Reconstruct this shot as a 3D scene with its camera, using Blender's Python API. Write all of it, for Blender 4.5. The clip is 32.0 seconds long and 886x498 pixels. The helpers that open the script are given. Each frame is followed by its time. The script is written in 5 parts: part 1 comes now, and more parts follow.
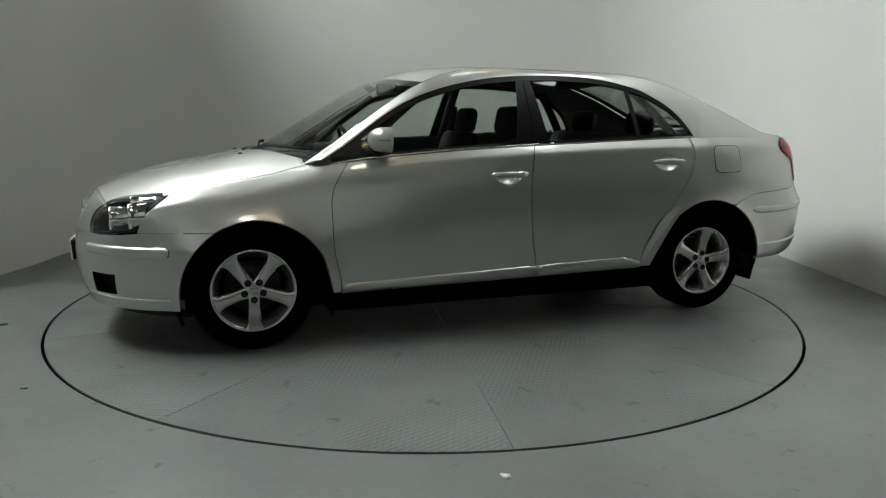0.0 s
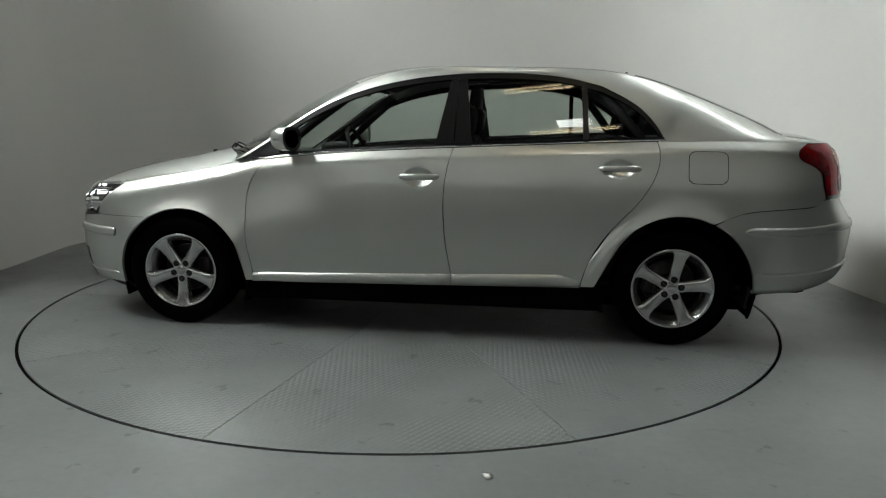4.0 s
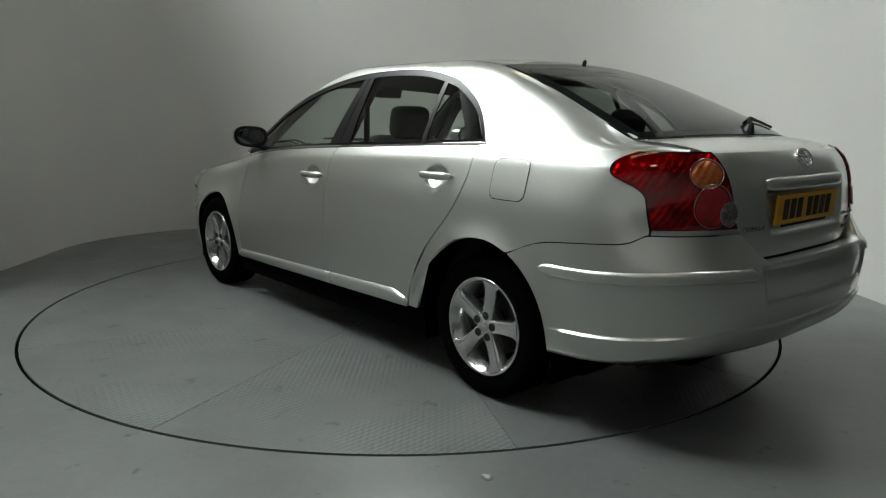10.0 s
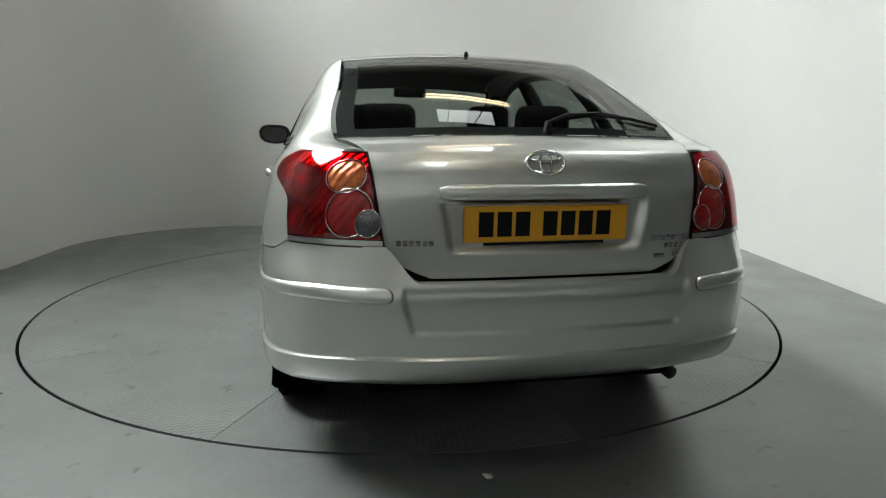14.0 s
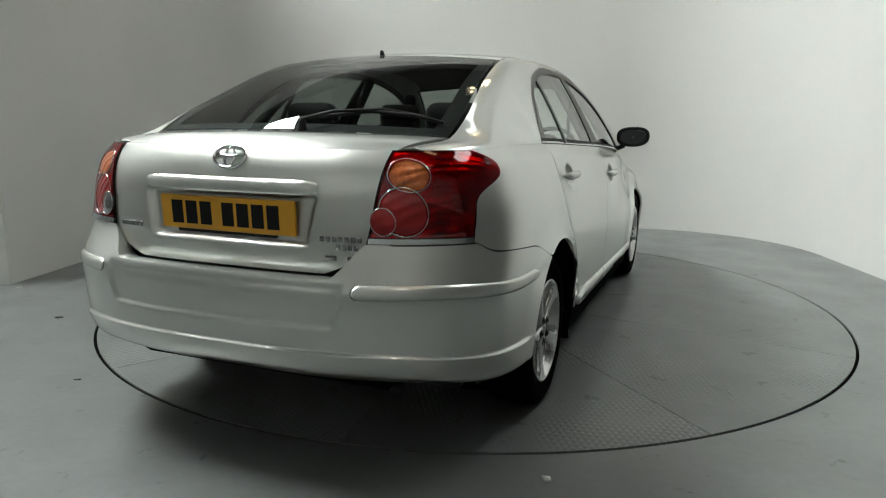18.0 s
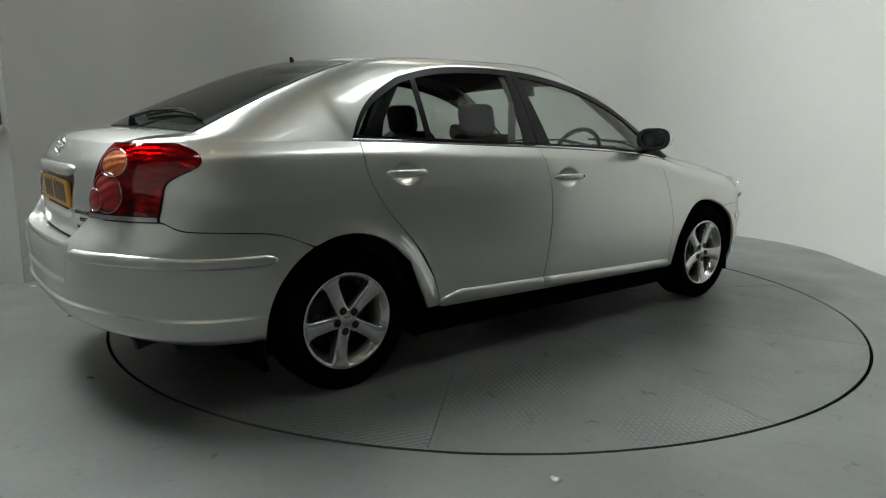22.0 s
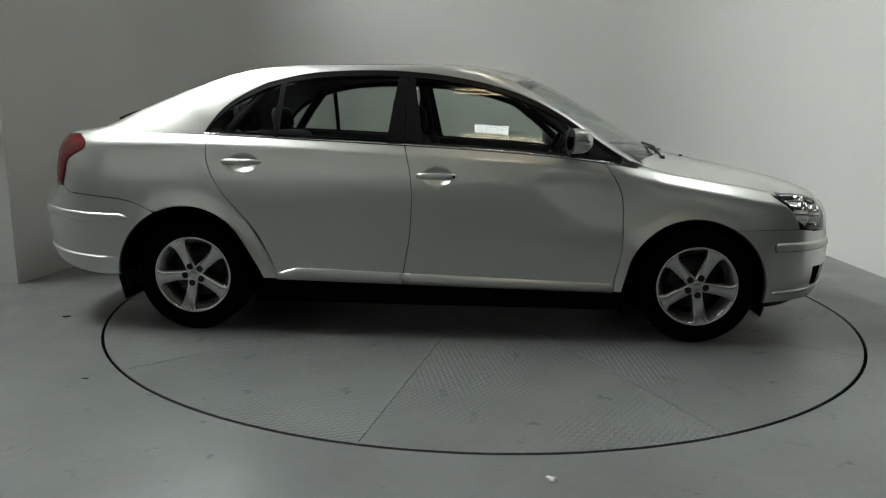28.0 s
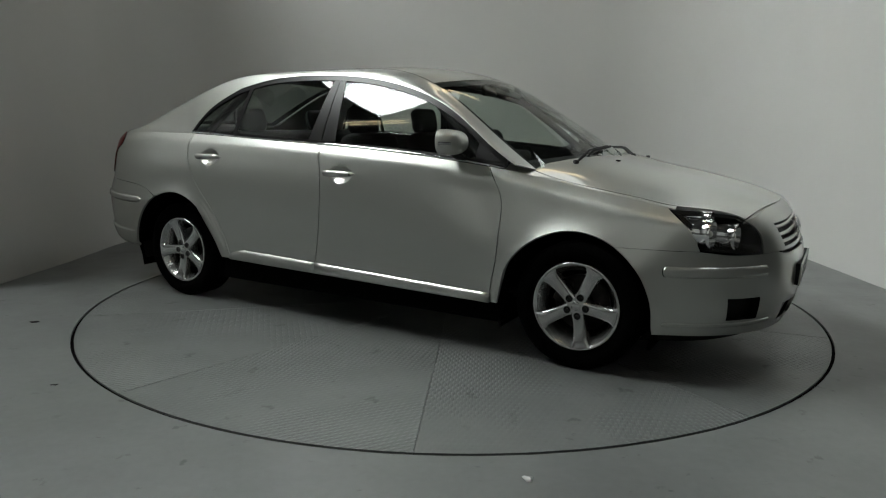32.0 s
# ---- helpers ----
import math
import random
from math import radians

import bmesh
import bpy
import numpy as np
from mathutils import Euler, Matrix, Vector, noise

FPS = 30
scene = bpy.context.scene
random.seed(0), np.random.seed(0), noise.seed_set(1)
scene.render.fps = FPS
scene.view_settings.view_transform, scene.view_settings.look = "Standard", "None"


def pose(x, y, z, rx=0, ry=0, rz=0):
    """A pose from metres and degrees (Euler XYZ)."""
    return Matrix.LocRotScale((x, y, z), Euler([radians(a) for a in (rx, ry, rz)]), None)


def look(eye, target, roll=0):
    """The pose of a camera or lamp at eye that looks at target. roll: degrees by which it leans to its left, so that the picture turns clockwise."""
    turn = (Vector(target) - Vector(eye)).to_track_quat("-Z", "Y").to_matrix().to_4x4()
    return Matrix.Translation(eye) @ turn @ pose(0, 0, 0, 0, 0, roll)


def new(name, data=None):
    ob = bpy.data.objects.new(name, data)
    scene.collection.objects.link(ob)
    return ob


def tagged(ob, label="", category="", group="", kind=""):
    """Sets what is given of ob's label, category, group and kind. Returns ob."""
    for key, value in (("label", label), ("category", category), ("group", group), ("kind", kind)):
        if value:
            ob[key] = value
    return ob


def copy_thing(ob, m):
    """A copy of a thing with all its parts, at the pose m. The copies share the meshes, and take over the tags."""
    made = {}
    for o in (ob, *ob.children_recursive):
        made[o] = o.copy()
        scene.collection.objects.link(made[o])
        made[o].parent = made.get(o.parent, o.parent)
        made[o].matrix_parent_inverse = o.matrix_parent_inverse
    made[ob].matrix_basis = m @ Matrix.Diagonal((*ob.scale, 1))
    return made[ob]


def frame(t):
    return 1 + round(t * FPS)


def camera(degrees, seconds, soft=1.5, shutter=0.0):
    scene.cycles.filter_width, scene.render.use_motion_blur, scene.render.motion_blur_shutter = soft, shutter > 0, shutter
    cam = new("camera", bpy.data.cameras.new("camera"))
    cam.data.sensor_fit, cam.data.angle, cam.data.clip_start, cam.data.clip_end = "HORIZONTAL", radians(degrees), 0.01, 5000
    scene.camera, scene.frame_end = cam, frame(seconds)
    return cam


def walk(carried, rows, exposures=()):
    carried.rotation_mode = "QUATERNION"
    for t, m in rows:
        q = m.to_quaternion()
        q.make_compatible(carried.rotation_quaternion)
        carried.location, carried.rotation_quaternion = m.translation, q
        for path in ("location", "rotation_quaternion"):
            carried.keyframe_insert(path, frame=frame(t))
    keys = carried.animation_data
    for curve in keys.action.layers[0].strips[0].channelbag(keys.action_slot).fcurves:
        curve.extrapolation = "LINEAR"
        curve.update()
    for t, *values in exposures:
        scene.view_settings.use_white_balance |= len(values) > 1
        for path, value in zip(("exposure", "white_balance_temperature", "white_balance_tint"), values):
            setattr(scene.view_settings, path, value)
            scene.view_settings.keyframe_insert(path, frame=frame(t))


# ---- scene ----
# ---------------------------------------------------------------- camera
CAM = Vector((0.0, -4.532, 1.157))
PAN = ((0, -1.23), (0.5, -1.92), (1, -2.83), (1.5, -2.86), (6, -2.85), (12.5, -2.86), (15.0, -2.80), (15.5, -2.74),
       (16.5, -0.5), (17.5, 1.9), (18, 2.25), (19.5, 2.24), (20, 2.5), (20.5, 3.12), (22.5, 3.12), (23, 2.76),
       (28, 2.76), (28.5, 2.36), (31, 2.28), (31.5, 1.75), (32, 0.7))
TILT = ((0, -10.5), (1, -10.43), (9, -10.38), (13, -10.34), (15, -10.5), (17.5, -10.54), (28, -10.54), (32, -10.4))


def between(rows, t):
    return float(np.interp(t, [r[0] for r in rows], [r[1] for r in rows]))


def camera_pose(t):
    yaw, pitch = radians(between(PAN, t)), radians(between(TILT, t))
    ahead = Vector((-math.sin(yaw) * math.cos(pitch), math.cos(yaw) * math.cos(pitch), math.sin(pitch)))
    return look(CAM, CAM + ahead, 0.55)


EXPOSE = 0.0
GAIN = ((0, 0.0), (3, 0.0), (6, -0.15), (9, -0.35), (11, 0.05), (13, 0.45), (15, 0.52), (17.5, 0.42), (19, 0.38), (21, 0.12), (24, 0.04), (28, -0.12), (30, -0.28), (32, -0.5))
cam = camera(64.67, 32.0, soft=1.2)
walk(cam, [(r[0], camera_pose(r[0])) for r in PAN], exposures=[(t, e + EXPOSE) for t, e in GAIN])

# ---------------------------------------------------------------- light
world = bpy.data.worlds.new("hall_air")
scene.world = world
world.use_nodes = True
world.node_tree.nodes["Background"].inputs[0].default_value = (0.75, 0.85, 1.0, 1)
world.node_tree.nodes["Background"].inputs[1].default_value = 0.05


SKY_LEFT = (-5.4, 1.3, 7.95)
# the right-hand panel is an added fill for the left wall and right floor
FILL_RIGHT = (4.2, 0.6, 7.95)
SKY_FRONT = (0.68, -5.75, 7.95)
SKY_BACK = (1.0, 3.4, 7.95)


# ---------------------------------------------------------------- materials
def material(name, colour, rough=0.5, metal=0.0, coat=0.0, grain=0.0, grain_scale=40.0, stain=0.0, stain_scale=2.0, bump=0.0, bump_scale=200.0,
             coat_rough=0.03, emit=None, strength=0.0, spec=0.5):
    m = bpy.data.materials.new(name)
    m.use_nodes = True
    nt = m.node_tree
    b = nt.nodes["Principled BSDF"]
    b.inputs["Base Color"].default_value = (*colour, 1)
    b.inputs["Roughness"].default_value, b.inputs["Metallic"].default_value = rough, metal
    b.inputs["Coat Weight"].default_value, b.inputs["Coat Roughness"].default_value = coat, coat_rough
    b.inputs["Specular IOR Level"].default_value = spec
    if emit:
        b.inputs["Emission Color"].default_value, b.inputs["Emission Strength"].default_value = (*emit, 1), strength
    tc = nt.nodes.new("ShaderNodeTexCoord")
    last = None
    for amount, scale, detail in ((grain, grain_scale, 3), (stain, stain_scale, 6)):
        if amount:
            n = nt.nodes.new("ShaderNodeTexNoise")
            n.inputs["Scale"].default_value, n.inputs["Detail"].default_value = scale, detail
            nt.links.new(tc.outputs["Object"], n.inputs["Vector"])
            ramp = nt.nodes.new("ShaderNodeMapRange")
            ramp.inputs["From Min"].default_value, ramp.inputs["From Max"].default_value = 0.3, 0.7
            ramp.inputs["To Min"].default_value, ramp.inputs["To Max"].default_value = 1 - amount, 1 + amount
            nt.links.new(n.outputs[0], ramp.inputs[0])
            mix = nt.nodes.new("ShaderNodeMix")
            mix.data_type, mix.blend_type = "RGBA", "MULTIPLY"
            mix.inputs[0].default_value = 1
            mix.inputs[6].default_value = (*colour, 1)
            if last:
                nt.links.new(last, mix.inputs[6])
            nt.links.new(ramp.outputs[0], mix.inputs[7])
            last = mix.outputs[2]
    if last:
        nt.links.new(last, b.inputs["Base Color"])
    if bump:
        n = nt.nodes.new("ShaderNodeTexNoise")
        n.inputs["Scale"].default_value, n.inputs["Detail"].default_value = bump_scale, 4
        nt.links.new(tc.outputs["Object"], n.inputs["Vector"])
        bp = nt.nodes.new("ShaderNodeBump")
        bp.inputs["Strength"].default_value, bp.inputs["Distance"].default_value = bump, 0.004
        nt.links.new(n.outputs[0], bp.inputs["Height"])
        nt.links.new(bp.outputs[0], b.inputs["Normal"])
    return m


def glass_material(name, tint, gloss=1.0):
    m = bpy.data.materials.new(name)
    m.use_nodes = True
    nt = m.node_tree
    out = nt.nodes["Material Output"]
    nt.nodes.remove(nt.nodes["Principled BSDF"])
    clear, shine, mix, fres = (nt.nodes.new("ShaderNode" + k) for k in ("BsdfTransparent", "BsdfGlossy", "MixShader", "LayerWeight"))
    clear.inputs[0].default_value = (*tint, 1)
    shine.inputs[0].default_value, shine.inputs["Roughness"].default_value = (gloss, gloss, gloss, 1), 0.0
    # gloss rises from five per cent face on to a full mirror at grazing angles, alike from both sides
    fres.inputs["Blend"].default_value = 0.5
    steep, gain = nt.nodes.new("ShaderNodeMath"), nt.nodes.new("ShaderNodeMath")
    steep.operation, gain.operation = "POWER", "MULTIPLY_ADD"
    steep.inputs[1].default_value = 5.0
    gain.inputs[1].default_value, gain.inputs[2].default_value = 0.94, 0.05
    nt.links.new(fres.outputs["Facing"], steep.inputs[0])
    nt.links.new(steep.outputs[0], gain.inputs[0])
    nt.links.new(gain.outputs[0], mix.inputs[0])
    nt.links.new(clear.outputs[0], mix.inputs[1])
    nt.links.new(shine.outputs[0], mix.inputs[2])
    nt.links.new(mix.outputs[0], out.inputs["Surface"])
    return m


PAINT = material("silver_paint", (0.50, 0.508, 0.474), 0.37, 0.94, 1.0, grain=0.05, grain_scale=900, coat_rough=0.02)
PAINT.node_tree.nodes["Principled BSDF"].inputs["Coat IOR"].default_value = 1.75
BLACK = material("black_plastic", (0.007, 0.007, 0.007), 0.6, grain=0.2, grain_scale=120, spec=0.2)
GLOSS_BLACK = material("gloss_black", (0.003, 0.003, 0.003), 0.3, spec=0.2)
RUBBER = material("tyre_rubber", (0.002, 0.002, 0.002), 0.9, grain=0.2, grain_scale=60, spec=0.01)
# near-black: shade put into the colour, to limit bounce under the car
SHADOW = material("underside_shade", (0.002, 0.002, 0.002), 0.95, spec=0.02)
CHROME = material("chrome", (0.8, 0.8, 0.8), 0.08, 1.0)
ALLOY = material("alloy", (0.50, 0.50, 0.495), 0.22, 0.92, 0.6, grain=0.05, grain_scale=300)
STEEL = material("brake_steel", (0.035, 0.034, 0.032), 0.45, 1.0, stain=0.3, stain_scale=20)
AMBER_LENS = material("amber_lens", (0.46, 0.11, 0.02), 0.3, 0.3, 0.4, grain=0.3, grain_scale=70)
CLEAR_LENS = material("reflector", (0.12, 0.12, 0.12), 0.2, 0.6, 1.0, grain=0.3, grain_scale=90)
PLATE_YELLOW = material("plate_yellow", (0.62, 0.30, 0.012), 0.35, stain=0.06, stain_scale=8)
PLATE_WHITE = material("plate_white", (0.7, 0.7, 0.66), 0.35)
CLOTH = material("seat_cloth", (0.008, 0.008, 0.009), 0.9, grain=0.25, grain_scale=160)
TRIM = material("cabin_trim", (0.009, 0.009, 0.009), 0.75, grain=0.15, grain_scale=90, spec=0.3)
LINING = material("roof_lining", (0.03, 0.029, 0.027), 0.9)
SATIN_RING = material("ring_chrome", (0.45, 0.43, 0.43), 0.15, 1.0)
FOOT = material("dark_bright_strip", (0.28, 0.28, 0.28), 0.2, 0.9)
GLASS = glass_material("tinted_glass", (0.74, 0.79, 0.76))
RED_GLASS = glass_material("red_glass", (0.58, 0.003, 0.006), 0.7)
DARK_GLASS = glass_material("dark_glass", (0.36, 0.40, 0.38), 0.7)
LAMP_GLASS = glass_material("lamp_glass", (0.9, 0.9, 0.9))
MIRROR = material("mirror", (0.18, 0.185, 0.19), 0.01, 1.0)
WALL = material("white_wall", (0.52, 0.516, 0.495), 0.6, stain=0.03, stain_scale=0.9, bump=0.04, bump_scale=60)
HALL = material("hall_wall", (0.20, 0.20, 0.195), 0.8, stain=0.1)
PALE_HALL = material("hall_wall_white", (0.62, 0.62, 0.60), 0.8, stain=0.1)
BLOCK = material("hall_blockwork", (0.09, 0.09, 0.087), 0.85, stain=0.15)
ROOF = material("hall_roof", (0.12, 0.12, 0.117), 0.8, stain=0.08)
DAYLIGHT = material("rooflight", (0.8, 0.8, 0.8), 0.5, emit=(0.945, 1.0, 0.985), strength=37.0)
FRONT_DAYLIGHT = material("rooflight_front", (0.8, 0.8, 0.8), 0.5, emit=(0.945, 1.0, 0.985), strength=14.0)
# glow of the added fill panel on the right
FILL_GLOW = material("fill_glow_right", (0.8, 0.8, 0.8), 0.5, emit=(0.945, 1.0, 0.985), strength=7.5)
DIM_DAYLIGHT = material("rooflight_shaded", (0.8, 0.8, 0.8), 0.5, emit=(0.945, 1.0, 0.985), strength=3.5)
SIGN_RED = material("sign_red", (0.12, 0.012, 0.012), 0.5, stain=0.1)
TUBE = material("tube_light", (0.9, 0.8, 0.6), 0.5, emit=(1.0, 0.80, 0.48), strength=9.0)


def floor_material(name, colour, tread):
    m = material(name, colour, 0.42, grain=0.05, grain_scale=25, stain=0.16, stain_scale=1.3)
    nt = m.node_tree
    b = nt.nodes["Principled BSDF"]
    tc = nt.nodes.new("ShaderNodeTexCoord")
    # scattered scuffs: thresholded stretched noise, darker and duller
    mp = nt.nodes.new("ShaderNodeMapping")
    mp.inputs["Scale"].default_value = (2.6, 5.2, 1)
    sc = nt.nodes.new("ShaderNodeTexNoise")
    sc.inputs["Scale"].default_value, sc.inputs["Detail"].default_value, sc.inputs["Roughness"].default_value = 1.7, 9, 0.68
    nt.links.new(tc.outputs["Object"], mp.inputs[0])
    nt.links.new(mp.outputs[0], sc.inputs["Vector"])
    mr = nt.nodes.new("ShaderNodeMapRange")
    mr.inputs["From Min"].default_value, mr.inputs["From Max"].default_value = 0.62, 0.72
    mr.inputs["To Min"].default_value, mr.inputs["To Max"].default_value = 1.0, 0.62
    nt.links.new(sc.outputs[0], mr.inputs[0])
    old = b.inputs["Base Color"].links[0].from_socket
    mix = nt.nodes.new("ShaderNodeMix")
    mix.data_type, mix.blend_type = "RGBA", "MULTIPLY"
    mix.inputs[0].default_value = 1
    nt.links.new(old, mix.inputs[6])
    nt.links.new(mr.outputs[0], mix.inputs[7])
    # small dark rubbed marks
    mk = nt.nodes.new("ShaderNodeTexNoise")
    mk.inputs["Scale"].default_value, mk.inputs["Detail"].default_value, mk.inputs["Roughness"].default_value = 7.5, 6, 0.6
    nt.links.new(tc.outputs["Object"], mk.inputs["Vector"])
    mm = nt.nodes.new("ShaderNodeMapRange")
    mm.inputs["From Min"].default_value, mm.inputs["From Max"].default_value = 0.645, 0.69
    mm.inputs["To Min"].default_value, mm.inputs["To Max"].default_value = 1.0, 0.5
    nt.links.new(mk.outputs[0], mm.inputs[0])
    mix2 = nt.nodes.new("ShaderNodeMix")
    mix2.data_type, mix2.blend_type = "RGBA", "MULTIPLY"
    mix2.inputs[0].default_value = 1
    nt.links.new(mix.outputs[2], mix2.inputs[6])
    nt.links.new(mm.outputs[0], mix2.inputs[7])
    nt.links.new(mix2.outputs[2], b.inputs["Base Color"])
    ru = nt.nodes.new("ShaderNodeMapRange")
    ru.inputs["To Min"].default_value, ru.inputs["To Max"].default_value = 0.22, 0.44
    nz = nt.nodes.new("ShaderNodeTexNoise")
    nz.inputs["Scale"].default_value, nz.inputs["Detail"].default_value = 3.0, 5
    nt.links.new(tc.outputs["Object"], nz.inputs["Vector"])
    nt.links.new(nz.outputs[0], ru.inputs[0])
    nt.links.new(ru.outputs[0], b.inputs["Roughness"])
    bp = nt.nodes.new("ShaderNodeBump")
    if tread:
        # crossed rows of small raised lozenges
        waves = []
        for turn in (45, -45):
            mt = nt.nodes.new("ShaderNodeMapping")
            mt.inputs["Rotation"].default_value = (0, 0, radians(turn))
            mt.inputs["Scale"].default_value = (22, 52, 1)
            vo = nt.nodes.new("ShaderNodeTexVoronoi")
            vo.inputs["Scale"].default_value, vo.inputs["Randomness"].default_value = 1.0, 0.0
            nt.links.new(tc.outputs["Object"], mt.inputs[0])
            nt.links.new(mt.outputs[0], vo.inputs["Vector"])
            lo = nt.nodes.new("ShaderNodeMapRange")
            lo.inputs["From Min"].default_value, lo.inputs["From Max"].default_value = 0.28, 0.40
            lo.inputs["To Min"].default_value, lo.inputs["To Max"].default_value = 1, 0
            nt.links.new(vo.outputs["Distance"], lo.inputs[0])
            waves.append(lo)
        ck = nt.nodes.new("ShaderNodeTexChecker")
        ck.inputs["Scale"].default_value = 31
        nt.links.new(tc.outputs["Object"], ck.inputs["Vector"])
        sel = nt.nodes.new("ShaderNodeMix")
        nt.links.new(ck.outputs["Fac"], sel.inputs[0])
        nt.links.new(waves[0].outputs[0], sel.inputs[2])
        nt.links.new(waves[1].outputs[0], sel.inputs[3])
        # paint fills the pattern in worn patches
        wear = nt.nodes.new("ShaderNodeTexNoise")
        wear.inputs["Scale"].default_value, wear.inputs["Detail"].default_value = 1.1, 4
        nt.links.new(tc.outputs["Object"], wear.inputs["Vector"])
        wr = nt.nodes.new("ShaderNodeMapRange")
        wr.inputs["From Min"].default_value, wr.inputs["From Max"].default_value = 0.44, 0.60
        wr.inputs["To Min"].default_value, wr.inputs["To Max"].default_value = 0.08, 1.0
        nt.links.new(wear.outputs[0], wr.inputs[0])
        mul = nt.nodes.new("ShaderNodeMath")
        mul.operation = "MULTIPLY"
        nt.links.new(sel.outputs[0], mul.inputs[0])
        nt.links.new(wr.outputs[0], mul.inputs[1])
        bp.inputs["Strength"].default_value, bp.inputs["Distance"].default_value = 0.7, 0.0035
        nt.links.new(mul.outputs[0], bp.inputs["Height"])
    else:
        nb = nt.nodes.new("ShaderNodeTexNoise")
        nb.inputs["Scale"].default_value = 18
        nt.links.new(tc.outputs["Object"], nb.inputs["Vector"])
        bp.inputs["Strength"].default_value, bp.inputs["Distance"].default_value = 0.12, 0.003
        nt.links.new(nb.outputs[0], bp.inputs["Height"])
    nt.links.new(bp.outputs[0], b.inputs["Normal"])
    return m


def fluted(m, scale, depth, way="X"):
    """Presses fine flutes into a material's surface."""
    nt = m.node_tree
    tc, wave, bp = (nt.nodes.new("ShaderNode" + k) for k in ("TexCoord", "TexWave", "Bump"))
    wave.bands_direction = way
    wave.inputs["Scale"].default_value, wave.inputs["Distortion"].default_value = scale, 3.0
    bp.inputs["Strength"].default_value, bp.inputs["Distance"].default_value = 1.0, depth
    nt.links.new(tc.outputs["Object"], wave.inputs["Vector"])
    nt.links.new(wave.outputs[1], bp.inputs["Height"])
    nt.links.new(bp.outputs[0], nt.nodes["Principled BSDF"].inputs["Normal"])
    return m


LAMP_BOWL = fluted(material("fluted_reflector", (0.55, 0.55, 0.55), 0.22, 0.9, stain=0.85, stain_scale=16), 16.0, 0.002, "DIAGONAL")
STOP_LENS = fluted(material("stop_lens", (0.27, 0.003, 0.005), 0.3, 0.25, 0.4, stain=0.5, stain_scale=14), 14.0, 0.002, "DIAGONAL")
fluted(AMBER_LENS, 14.0, 0.002, "DIAGONAL")
FLOOR = floor_material("painted_floor", (0.125, 0.131, 0.128), False)
PLATE = floor_material("chequer_plate", (0.118, 0.124, 0.121), True)


# ---------------------------------------------------------------- building blocks
def part(name, bm, mat, parent=None, label="", smooth=True, at=None):
    me = bpy.data.meshes.new(name)
    if smooth:
        for f in bm.faces:
            f.smooth = True
    bm.to_mesh(me)
    bm.free()
    me.materials.append(mat)
    ob = new(name, me)
    if parent:
        ob.parent = parent
    if at:
        ob.matrix_basis = at
    if label:
        ob["label"] = label
    return ob


def again(ob, parent, at):
    """One more object on the same mesh."""
    o = new(ob.name.split(".")[0], ob.data)
    o.parent, o.matrix_basis = parent, at
    if "label" in ob:
        o["label"] = ob["label"]
    return o


def slab(x0, x1, y0, y1, z0, z1, bevel=0.0, seg=2):
    bm = bmesh.new()
    bmesh.ops.create_cube(bm, size=1)
    bmesh.ops.transform(bm, matrix=Matrix.LocRotScale(((x0 + x1) / 2, (y0 + y1) / 2, (z0 + z1) / 2), None, (x1 - x0, y1 - y0, z1 - z0)), verts=bm.verts)
    if bevel:
        bmesh.ops.bevel(bm, geom=bm.edges[:], offset=bevel, segments=seg, affect="EDGES", profile=0.5)
    return bm


def lathe(profile, axis="Y", seg=64, closed=False):
    """Turns (radius, depth) pairs round an axis."""
    bm = bmesh.new()
    rings = []
    for r, d in profile:
        ring = []
        for i in range(seg):
            a = 2 * math.pi * i / seg
            p = (r * math.cos(a), d, r * math.sin(a)) if axis == "Y" else (r * math.cos(a), r * math.sin(a), d)
            ring.append(bm.verts.new(p))
        rings.append(ring)
    for a, b in zip(rings, rings[1:]):
        for i in range(seg):
            bm.faces.new((a[i], a[(i + 1) % seg], b[(i + 1) % seg], b[i]))
    if closed:
        bm.faces.new(rings[-1])
        bm.faces.new(rings[0][::-1])
    bmesh.ops.recalc_face_normals(bm, faces=bm.faces[:])
    return bm


def tube(points, radius, seg=10, flat=1.0):
    """A round rod along points."""
    bm = bmesh.new()
    pts = [Vector(p) for p in points]
    rings = []
    for i, p in enumerate(pts):
        d = (pts[min(i + 1, len(pts) - 1)] - pts[max(i - 1, 0)]).normalized()
        side = d.cross(Vector((0, 0, 1)))
        side = side.normalized() if side.length > 1e-4 else Vector((1, 0, 0))
        up = side.cross(d)
        r = radius[i] if isinstance(radius, (list, tuple)) else radius
        rings.append([bm.verts.new(p + side * r * math.cos(2 * math.pi * k / seg) + up * r * flat * math.sin(2 * math.pi * k / seg)) for k in range(seg)])
    for a, b in zip(rings, rings[1:]):
        for k in range(seg):
            bm.faces.new((a[k], a[(k + 1) % seg], b[(k + 1) % seg], b[k]))
    bm.faces.new(rings[0][::-1])
    bm.faces.new(rings[-1])
    bmesh.ops.recalc_face_normals(bm, faces=bm.faces[:])
    return bm


